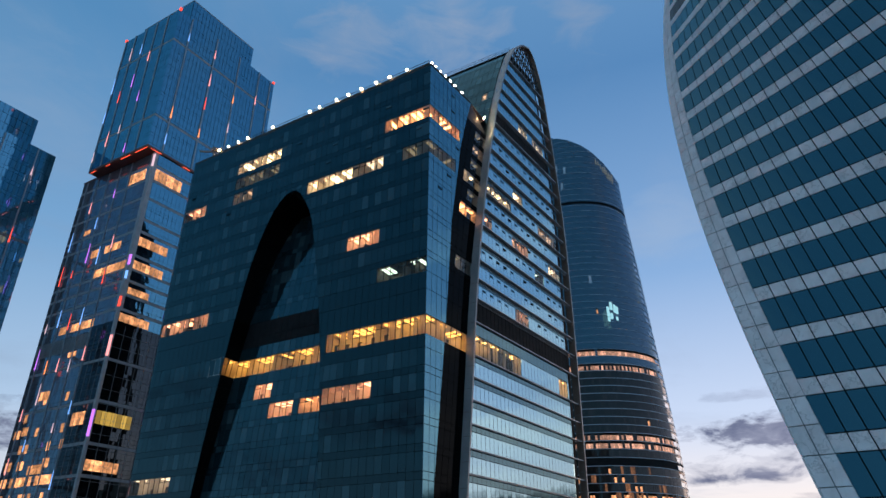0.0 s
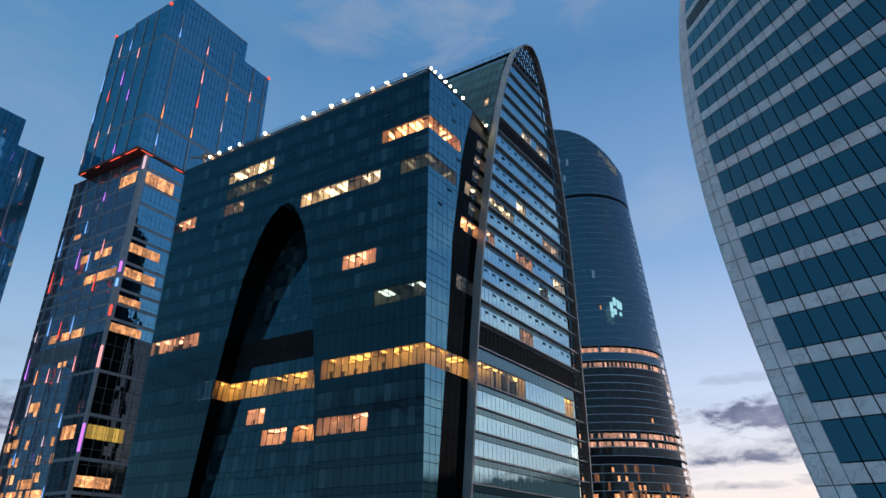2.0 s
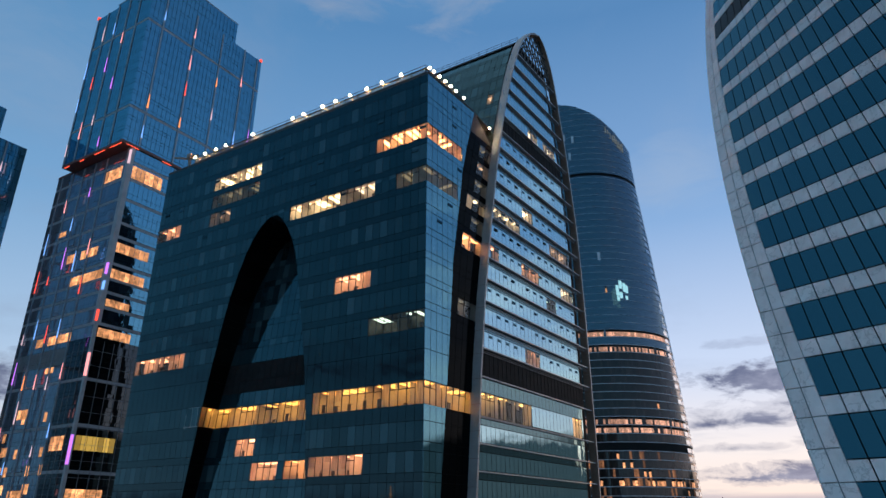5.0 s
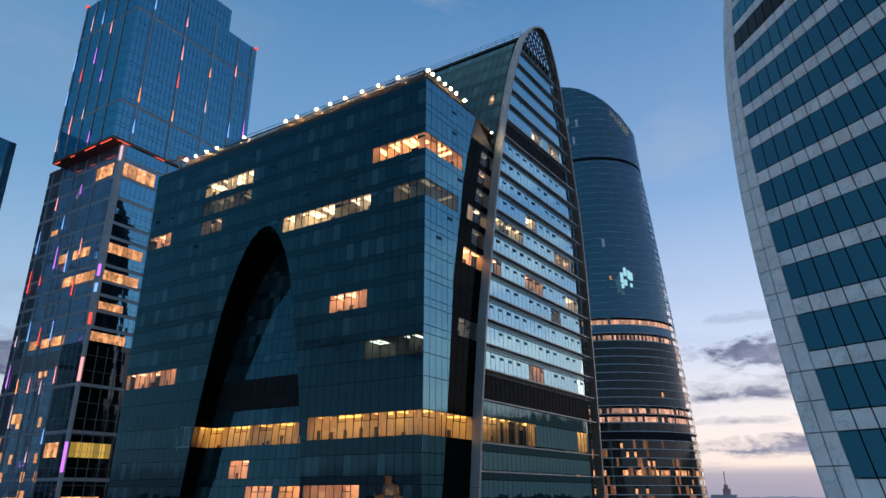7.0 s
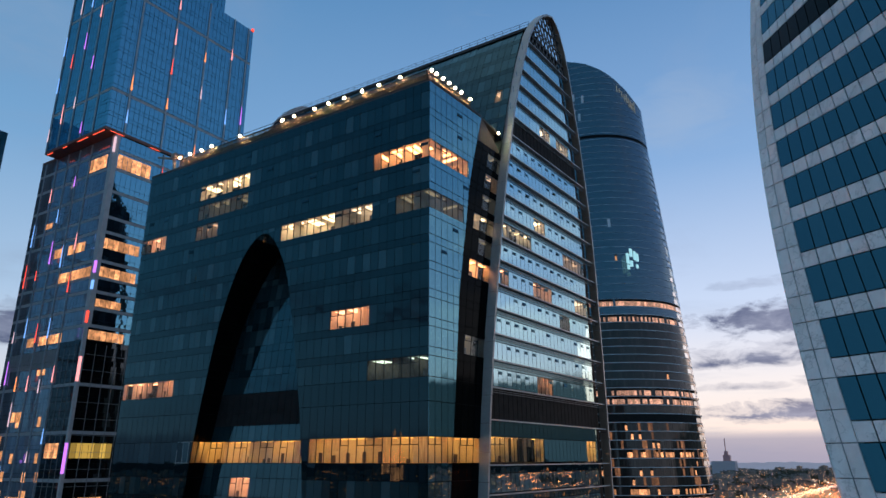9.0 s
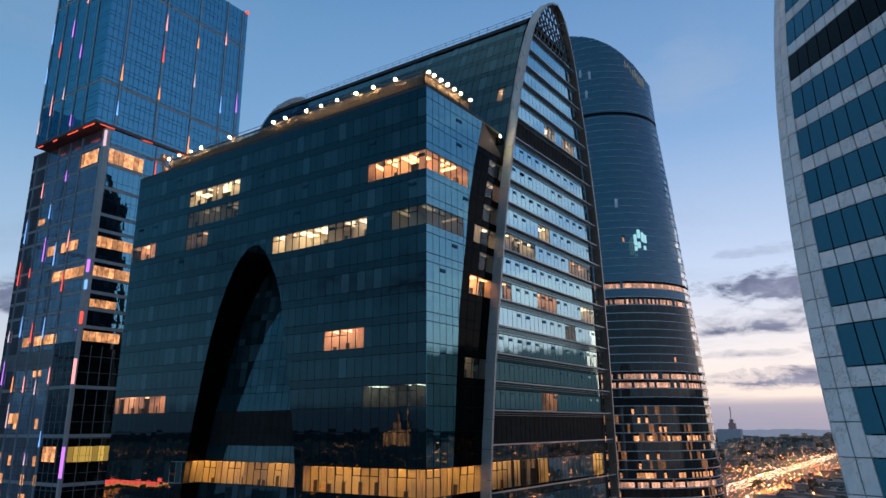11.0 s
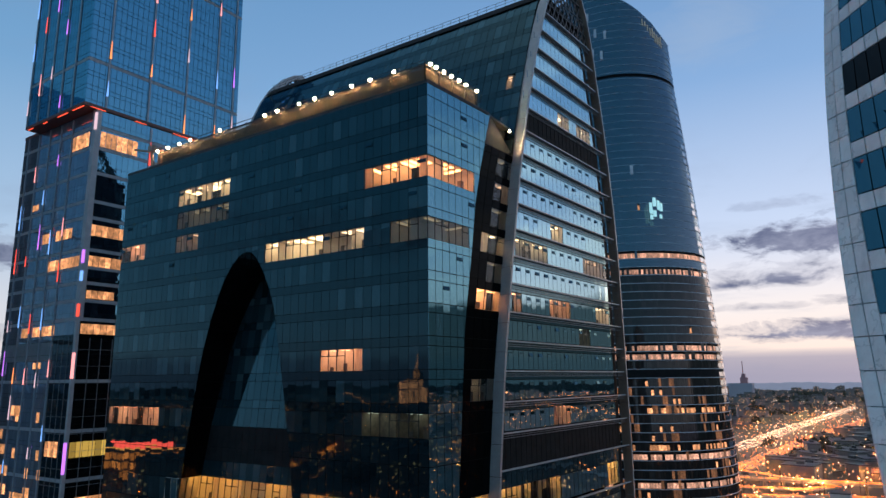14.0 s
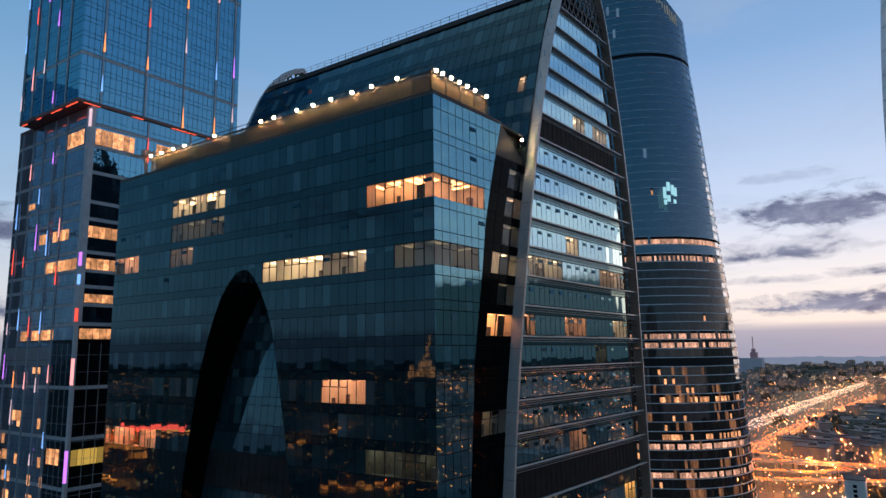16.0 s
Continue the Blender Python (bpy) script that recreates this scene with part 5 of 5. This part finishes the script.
def road_lamps(name, pts, offset, z, step, y_most, light=None):
    """Sodium lamps on masts along both kerbs of a road."""
    head, mast, bulb = Soup(), Soup(), Soup()
    for (x0, y0), (x1, y1) in zip(pts, pts[1:]):
        a, b = Vector((x0, y0, 0)), Vector((x1, y1, 0))
        d = (b - a).normalized()
        w = Vector((-d.y, d.x, 0)) * offset
        n = int((b - a).length / step)
        for i in range(n):
            for sgn in (-1, 1):
                p = a + d * step * i + w * sgn
                if p.y > y_most:
                    continue
                q = p - w.normalized() * sgn * 1.6
                mast.beam(p, p + Vector((0, 0, z + 9)), 0.22)
                mast.beam(p + Vector((0, 0, z + 9)), q + Vector((0, 0, z + 9.2)), 0.15)
                head.poly([q + Vector((i, j, z + 9.0)) for i, j in ((-0.5, -0.5), (-0.5, 0.5), (0.5, 0.5), (0.5, -0.5))])
                mast.box(q.x - 0.55, q.x + 0.55, q.y - 0.55, q.y + 0.55, z + 9.02, z + 9.2)
                bulb.box(q.x - 0.22, q.x + 0.22, q.y - 0.22, q.y + 0.22, z + 8.55, z + 8.95)
    o = tagged(new(name, mast.mesh(name, MAST)), "row of tall street lamps with amber light", "street lamps", kind="stuff")
    part("lamp_head", head, light or ROAD_LAMP, o, kind="stuff")
    part("lamp_bulb", bulb, LAMP_BULB, o, kind="stuff")


ROAD_LAMP = glowing("road_lamp_light", (1.0, 0.25, 0.06), 3000.0)
YARD_LAMP = glowing("yard_lamp_light", (1.0, 0.26, 0.06), 1900.0)
YARD_LAMP.node_tree.nodes["Principled BSDF"].inputs["Base Color"].default_value = (0.01, 0.01, 0.01, 1)
WHITE_LAMP = glowing("highway_lamp_light", (1.0, 0.45, 0.22), 1100.0)
LAMP_BULB = glowing("road_lamp_bulb", (1.0, 0.36, 0.11), 1.15, 0.8)
LAMP_BULB.node_tree.nodes["Principled BSDF"].inputs["Base Color"].default_value = (0.01, 0.01, 0.01, 1)
MAST = plain("black_mast_paint", (0.012, 0.012, 0.012), (0.02, 0.02, 0.02), 0.7)
road_lamps("highway_lamps", HIGHWAY, 19, 0, 28, 3300, WHITE_LAMP)
road_lamps("avenue_lamps", AVENUE, 14, 0, 26, 2600)
road_lamps("overpass_lamps", RAMP_A, 8, 8, 26, 800)
road_lamps("ramp_lamps", RAMP_B, 7, 5, 26, 900)
SLIP = [(-230, 700), (-150, 690), (-90, 650), (-66, 622), (-80, 596), (-140, 585), (-300, 590)]
ribbon("slip_road", SLIP, 9, 6.0, ASPHALT, "curving elevated slip road")
streaks("slip_lights", SLIP, 8, 6.6, TRAIL_AMBER, "amber lights on the slip road", 120, 35, (4, 18), 0.35)
PIER = plain("viaduct_concrete", (0.22, 0.21, 0.2), (0.34, 0.32, 0.3), 0.8, 0.0, 0.3)
viaduct = thing("viaduct", "concrete viaduct piers and parapets under the elevated road", "bridge", (-45, 634, 0))
for (x0, y0), (x1, y1) in zip(RAMP_A[:4], RAMP_A[1:4]):
    a, b = Vector((x0, y0, 0)), Vector((x1, y1, 0))
    d = (b - a).normalized()
    w = Vector((-d.y, d.x, 0))
    for k in range(int((b - a).length / 14)):
        p = a + d * 14 * k
        sp = Soup()
        sp.beam(p - w * 4 + Vector((0, 0, 0)), p - w * 4 + Vector((0, 0, 7.3)), 1.6)
        sp.beam(p + w * 4 + Vector((0, 0, 0)), p + w * 4 + Vector((0, 0, 7.3)), 1.6)
        sp.beam(p - w * 6 + Vector((0, 0, 6.8)), p + w * 6 + Vector((0, 0, 6.8)), 1.4, 0.9)
        part("pier", sp, PIER, viaduct)
    for sgn in (-7, 7):
        sp = Soup()
        sp.beam(a + w * sgn + Vector((0, 0, 8.1)), b + w * sgn + Vector((0, 0, 8.1)), 0.4, 1.8)
        part("parapet", sp, PIER, viaduct)

block_white = thing("white_service_tower", "white concrete block tower with a dark sign", "building", (-49.5, 486, 0))
sp = Soup()
sp.box(-54.6, -44.4, 480, 492, 0, 21.5)
part("wall", sp, plain("white_render", (0.6, 0.58, 0.56), (0.75, 0.73, 0.7), 0.7), block_white)
sp = Soup()
sp.box(-54.9, -44.1, 479.7, 492.3, 21.5, 22.1)
part("roof", sp, ROOFING, block_white)
sp = Soup()
for k in range(4):
    sp.box(-50.4, -48.4, 479.9, 479.98, 9.5 + 2.6 * k, 11.3 + 2.6 * k)
part("sign_bars", sp, JOINT, block_white, "dark sign bars", "stuff")

mast_site = thing("transmission_mast", "far red-lit lattice mast over a dark block", "mast", (-570, 3000, 0))
sp = Soup()
sp.box(-625, -535, 2990, 3040, 0, 62)
part("block", sp, plain("far_grey_walls", (0.4, 0.36, 0.4), (0.5, 0.46, 0.5), 0.8), mast_site)
sp = Soup()
for a, b, w in ((60, 85, 26), (85, 100, 14), (100, 150, 3)):
    sp.box(-567 - w / 2, -567 + w / 2, 3000, 3000 + w, a, b)
# The mast's red lighting is painted as its surface colour.
part("mast", sp, plain("red_lit_mast", (0.45, 0.2, 0.2), (0.6, 0.3, 0.3), 0.6), mast_site)

# Lamps scattered at random, added to spread amber light over the ground.
yard_head, yard_mast, yard_bulb = Soup(), Soup(), Soup()
ROAD_LAMP.node_tree.nodes["Principled BSDF"].inputs["Base Color"].default_value = (0.01, 0.01, 0.01, 1)
ry = random.Random(17)
for i in range(760):
    y = 480 + 2000 * ry.random() ** 1.6
    x = ry.uniform(-0.42, 0.16) * max(y, 800)
    z = 11
    yard_mast.beam((x, y, 0), (x, y, z), 0.22)
    yard_head.poly([(x + i, y + j, z) for i, j in ((-0.6, -0.6), (-0.6, 0.6), (0.6, 0.6), (0.6, -0.6))])
    yard_mast.box(x - 0.65, x + 0.65, y - 0.65, y + 0.65, z + 0.03, z + 0.2)
    yard_bulb.box(x - 0.22, x + 0.22, y - 0.22, y + 0.22, z - 0.5, z - 0.06)
yard = tagged(new("yard_lamps", yard_mast.mesh("yard_lamps", MAST)), "tall amber lamps in yards beside the roads", "street lamps", kind="stuff")
part("lamp_head", yard_head, YARD_LAMP, yard, kind="stuff")
part("lamp_bulb", yard_bulb, LAMP_BULB, yard, kind="stuff")

rc = random.Random(11)
lamps_a, lamps_w, lamps_b = Soup(), Soup(), Soup()


def free(x, y, m=0):
    return not (-290 - m < x < 95 + m and 15 - m < y < 470 + m) and not (abs(x) < 70 and abs(y) < 70)


def near_road(x, y, m):
    for pts, w in ((HIGHWAY, 17), (AVENUE, 12), (RAMP_A, 8), (RAMP_B, 7), (SLIP, 6)):
        for (x0, y0), (x1, y1) in zip(pts, pts[1:]):
            a, d = Vector((x0, y0)), Vector((x1 - x0, y1 - y0))
            t = max(0, min(1, (Vector((x, y)) - a).dot(d) / d.length_squared))
            if (a + d * t - Vector((x, y))).length < w + m:
                return True
    return False


def lamp(x, y, d, white):
    q = 0.3 + d / 2200
    seen = 80 < math.degrees(math.atan2(y, x)) < 175
    ((lamps_w if white else lamps_a) if seen else lamps_b).box(x - q / 2, x + q / 2, y - q / 2, y + q / 2, 7, 7 + q)


for i in range(5200):
    a, d = rc.uniform(0, 2 * math.pi), 160 + 4200 * rc.random() ** 1.6
    x, y = d * math.cos(a), d * math.sin(a)
    if free(x, y) and (y > 0 or i % 3 == 0):
        lamp(x, y, d, rc.random() < 0.25)
for i in range(5200):          # the quarter under the afterglow, and the one that the glass mirrors
    if i % 5 == 0:
        a, d = math.radians(rc.uniform(48, 72)), 420 + 3600 * rc.random() ** 1.5
    elif i % 2:
        a, d = math.radians(rc.uniform(84, 106)), 480 + 3900 * rc.random() ** 1.3
    elif i % 4 == 0:
        a, d = math.radians(rc.uniform(190, 262)), 260 + 2600 * rc.random() ** 1.4
    else:
        a, d = math.radians(rc.uniform(86, 105)), 500 + 2400 * rc.random() ** 1.2
    x, y = d * math.cos(a), d * math.sin(a)
    if free(x, y):
        lamp(x, y, d, rc.random() < 0.3)
for row in range(150):
    a, d = rc.uniform(0, 2 * math.pi), 220 + 3200 * rc.random() ** 1.4
    x, y = d * math.cos(a), d * math.sin(a)
    dx, dy = math.cos(a * 7.3), math.sin(a * 7.3)
    for k in range(rc.randint(14, 46)):
        px, py = x + dx * 24 * k, y + dy * 24 * k
        if free(px, py):
            lamp(px, py, math.hypot(px, py), False)
tagged(new("street_lamps", lamps_a.mesh("street_lamps", STREET)), "countless amber street lamps of the city", "street lamps", kind="stuff")
tagged(new("busy_street_lamps", lamps_b.mesh("busy_street_lamps", STREET_BRIGHT)), "street lamps out of view, made brighter for the mirroring glass", "street lamps", kind="stuff")
tagged(new("white_street_lamps", lamps_w.mesh("white_street_lamps", STREET_WHITE)), "scattered white street lamps of the city", "street lamps", kind="stuff")

CITY = plain("far_plaster_walls", (0.11, 0.105, 0.1), (0.27, 0.25, 0.235), 0.8, 0.0, 0.02, 0.01, True)
CITY_ROOF = plain("far_flat_roofs", (0.045, 0.044, 0.044), (0.13, 0.125, 0.12), 0.85, 0.0, 0.03)
CITY_WIN = glowing("far_room_lights", (1.0, 0.5, 0.22), 1.8, 0.9)
blocks, caps, wins = Soup(), Soup(), Soup()


def low_building(walls, roofs, lights, x, y, w, l, h, turn):
    m = pose(x, y, 0, 0, 0, turn)
    walls.box(-w / 2, w / 2, -l / 2, l / 2, 0, h, m)
    roofs.box(-w / 2 - 0.3, w / 2 + 0.3, -l / 2 - 0.3, l / 2 + 0.3, h, h + 0.7, m)
    if w > 12:
        roofs.box(-2, 2, -3, 3, h + 0.7, h + 3, m)
    for z in range(2, int(h) - 1, 3):
        for k in range(int(l / 3)):
            for sx in (-1, 1):
                if rc.random() < 0.13:
                    c = -l / 2 + 1.5 + 3 * k
                    lights.box(sx * w / 2 - 0.05, sx * w / 2 + 0.05, c - 0.7, c + 0.7, z, z + 1.5, m)
        for k in range(int(w / 3)):
            for sy in (-1, 1):
                if rc.random() < 0.13:
                    c = -w / 2 + 1.5 + 3 * k
                    lights.box(c - 0.7, c + 0.7, sy * l / 2 - 0.05, sy * l / 2 + 0.05, z, z + 1.5, m)


for i in range(2700):
    a, d = rc.uniform(0, 2 * math.pi), 240 + 4200 * rc.random() ** 1.25
    if i >= 1900:
        a, d = math.radians(rc.uniform(82, 107)), 560 + 3900 * rc.random() ** 1.2
    x, y = d * math.cos(a), d * math.sin(a)
    w, l, h = rc.uniform(10, 26), rc.uniform(14, 56), rc.choice((6, 9, 12, 15, 18, 24, 30)) * rc.uniform(0.7, 1.2)
    if not free(x, y, 15) or near_road(x, y, l * 0.6) or 440 < y < 560 and -120 < x < 20:
        continue
    if -420 < x < 120 and 560 < y < 1500:
        walls, roofs, lights = Soup(), Soup(), Soup()
        low_building(walls, roofs, lights, x, y, w, l, min(h, 14), rc.uniform(0, 90))
        o = thing("low_building", "low flat-roofed city building beside the roads", "building", (x, y, 0), "low city buildings")
        part("wall", walls, CITY, o)
        part("roof", roofs, CITY_ROOF, o)
        if lights.f:
            part("lit_glazing", lights, CITY_WIN, o, kind="stuff")
    else:
        low_building(blocks, caps, wins, x, y, w, l, h, rc.uniform(0, 90))
far = tagged(new("far_city_blocks", blocks.mesh("far_city_blocks", CITY)), "low grey city blocks in the distance", "buildings", kind="stuff")
part("roof", caps, CITY_ROOF, far, kind="stuff")
part("lit_glazing", wins, CITY_WIN, far, kind="stuff")

# dark belts of trees between the roads: leafy clumps
LEAF = plain("dark_foliage", (0.04, 0.045, 0.03), (0.1, 0.1, 0.065), 0.8, 0.0, 0.6, 0.05, True)
woods = Soup()
for belt in range(230):
    a, d = rc.uniform(0, 2 * math.pi), 200 + 3800 * rc.random() ** 1.3
    if belt >= 190:
        a, d = math.radians(rc.uniform(83, 106)), 560 + 3200 * rc.random() ** 1.2
    bx, by = d * math.cos(a), d * math.sin(a)
    ln, tn = rc.uniform(40, 160) * (1 + d / 1500), rc.uniform(0, 3.14)
    for k in range(44):
        t, q = rc.uniform(-0.5, 0.5) * ln, rc.gauss(0, 5 + d / 400)
        x, y = bx + math.cos(tn) * t - math.sin(tn) * q, by + math.sin(tn) * t + math.cos(tn) * q
        if not free(x, y) or near_road(x, y, 6):
            continue
        r = rc.uniform(2.5, 5) * (1 + d / 2500)
        for c in range(12):
            p = Vector((x + rc.gauss(0, r * 0.5), y + rc.gauss(0, r * 0.5), r * rc.uniform(0.6, 1.9)))
            e = r * rc.uniform(0.35, 0.65)
            pts = [p + Vector((rc.gauss(0, 1), rc.gauss(0, 1), rc.gauss(0, 1))).normalized() * e for _ in range(4)]
            for f in ((0, 1, 2), (0, 2, 3), (0, 3, 1), (1, 3, 2)):
                woods.poly([pts[i] for i in f])
tagged(new("far_woods", woods.mesh("far_woods", LEAF)), "dark belts of trees between the roads", "trees", kind="stuff")
# Distance haze is put into the hills' pale colour and faint glow.
HILL = plain("haze_painted_hills", (0.32, 0.33, 0.40), (0.38, 0.39, 0.46), 0.9, 0, 0.004)
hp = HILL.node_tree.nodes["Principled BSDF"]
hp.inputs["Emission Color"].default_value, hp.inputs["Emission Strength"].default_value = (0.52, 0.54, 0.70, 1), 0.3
# Out of view the ring has no painted haze, so reflections stay dark.
DARK_HILL = plain("unseen_dark_rise", (0.02, 0.025, 0.025), (0.045, 0.05, 0.045), 0.9, 0, 0.004)
back, shade_back = Soup(), Soup()
for i in range(720):
    a, b = math.radians(i / 2), math.radians(i / 2 + 0.5)
    h = 46 + 10 * noise.noise(Vector((math.cos(a) * 9, math.sin(a) * 9, 0))) + rc.uniform(0, 9)
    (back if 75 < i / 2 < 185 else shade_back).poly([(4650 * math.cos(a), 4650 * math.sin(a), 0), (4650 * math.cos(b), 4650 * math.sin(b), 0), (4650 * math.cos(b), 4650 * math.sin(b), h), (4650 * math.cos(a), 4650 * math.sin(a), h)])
tagged(new("far_hills_backdrop", back.mesh("far_hills_backdrop", HILL)), "rise on the horizon with haze painted into its colour and glow", "backdrop", kind="structure")
tagged(new("dark_hills_backdrop", shade_back.mesh("dark_hills_backdrop", DARK_HILL)), "dark rise on the horizon, out of view, for reflections only", "backdrop", kind="structure")


# ---- lit quarter across the street, mirrored in the glass ----
HALL_A, HALL_B = (-760, -125, 0), (-570, -245, 0)
hall = thing("shopping_hall", "long hall with glowing windows and a red sign", "building", (-665, -185, 0))
h0, h1 = Vector(HALL_A), Vector(HALL_B)
along = (h1 - h0).normalized()
inw = Vector((along.y, -along.x, 0))
if inw.y > 0:
    inw = -inw          # away from the street


def hall_plate(a, b, z0, z1, off):
    """An upright plate on the hall's front, from a to b metres along it."""
    sp = Soup()
    p, q = h0 + along * a - inw * off, h0 + along * b - inw * off
    sp.slab_of([p + Vector((0, 0, z0)), q + Vector((0, 0, z0)), q + Vector((0, 0, z1)), p + Vector((0, 0, z1))], inw * 0.3)
    return sp


sp = Soup()
L = (h1 - h0).length
base = [h0, h1, h1 + inw * 60, h0 + inw * 60]
sp.poly([p + Vector((0, 0, 28)) for p in base])
for a, b in zip(base, base[1:] + base[:1]):
    sp.poly([a, b, b + Vector((0, 0, 28)), a + Vector((0, 0, 28))])
part("wall", sp, CITY, hall)
HALL_WIN = glowing("hall_window", (1.0, 0.17, 0.03), 9.0, 0.9, False)
for k in range(int(L / 6.1)):
    for z0 in (3, 11, 19):
        part("lit_window", hall_plate(2 + k * 6.1, 2 + k * 6.1 + 4.6, z0, z0 + 6, 0.4), HALL_WIN, hall)
part("light_line", hall_plate(0, L, 28.2, 29.4, 0.5), glowing("amber_light_line", (1.0, 0.22, 0.04), 14.0), hall, "amber light line along the eaves")
part("red_sign", hall_plate(L - 70, L - 8, 29.5, 34, 0.8), glowing("red_sign_light", (1.0, 0.05, 0.03), 24.0), hall, "glowing red sign without letters")
# Unseen streets, added with lights strong enough to show in the glass.
SQUARE_A = [(-760, -120), (-560, -150), (-420, -210), (-300, -260), (-120, -300)]
SQUARE_B = [(-520, -60), (-500, -180), (-540, -320), (-640, -520)]
for nm, pts in (("square_road", SQUARE_A), ("side_road", SQUARE_B)):
    ribbon(nm, pts, 18, 0.3, ASPHALT, "street behind the camera")
LAMP_BULB = STREET_BRIGHT
ROAD_LAMP = glowing("square_lamp_light", (1.0, 0.18, 0.02), 3500.0)
road_lamps("square_lamps", SQUARE_A, 11, 0, 18, 900)
road_lamps("side_lamps", SQUARE_B, 11, 0, 18, 900)
SQUARE_TRAIL = glowing("mirrored_traffic_lights", (1.0, 0.2, 0.03), 12.0, 0.9)
streaks("square_lights", SQUARE_A, 16, 1.2, SQUARE_TRAIL, "lights of traffic on the square", 260, 36, (3, 16), 0.6)
streaks("side_lights", SQUARE_B, 16, 1.2, SQUARE_TRAIL, "lights of traffic on the side street", 200, 37, (3, 16), 0.6)

PX, PY = -1260.0, -1540.0
palace = thing("floodlit_palace", "far floodlit stepped tower with a spire", "tower", (PX, PY, 0))
# Glowing strips and spire stand in for floodlight on the stone.
STONE_WIN = glowing("floodlight_glow_strip", (1.0, 0.24, 0.08), 9.0, 0.9, False)
for w, z0, z1 in ((110, 0, 64), (60, 64, 88), (30, 88, 110), (14, 110, 122)):
    sp = Soup()
    sp.box(PX - w / 2, PX + w / 2, PY - w / 4, PY + w / 4, z0, z1)
    part("tier", sp, BELT, palace)
    for k in range(int(w / 7)):
        sp = Soup()
        x = PX - w / 2 + 1.5 + 7 * k
        sp.box(x, x + 3.2, PY + w / 4, PY + w / 4 + 0.5, max(z0, 20) + 2, z1 - 2)
        part("lit_window", sp, STONE_WIN, palace)
sp = Soup()
sp.beam((PX, PY, 122), (PX, PY, 150), 3)
part("spire", sp, STONE_WIN, palace)
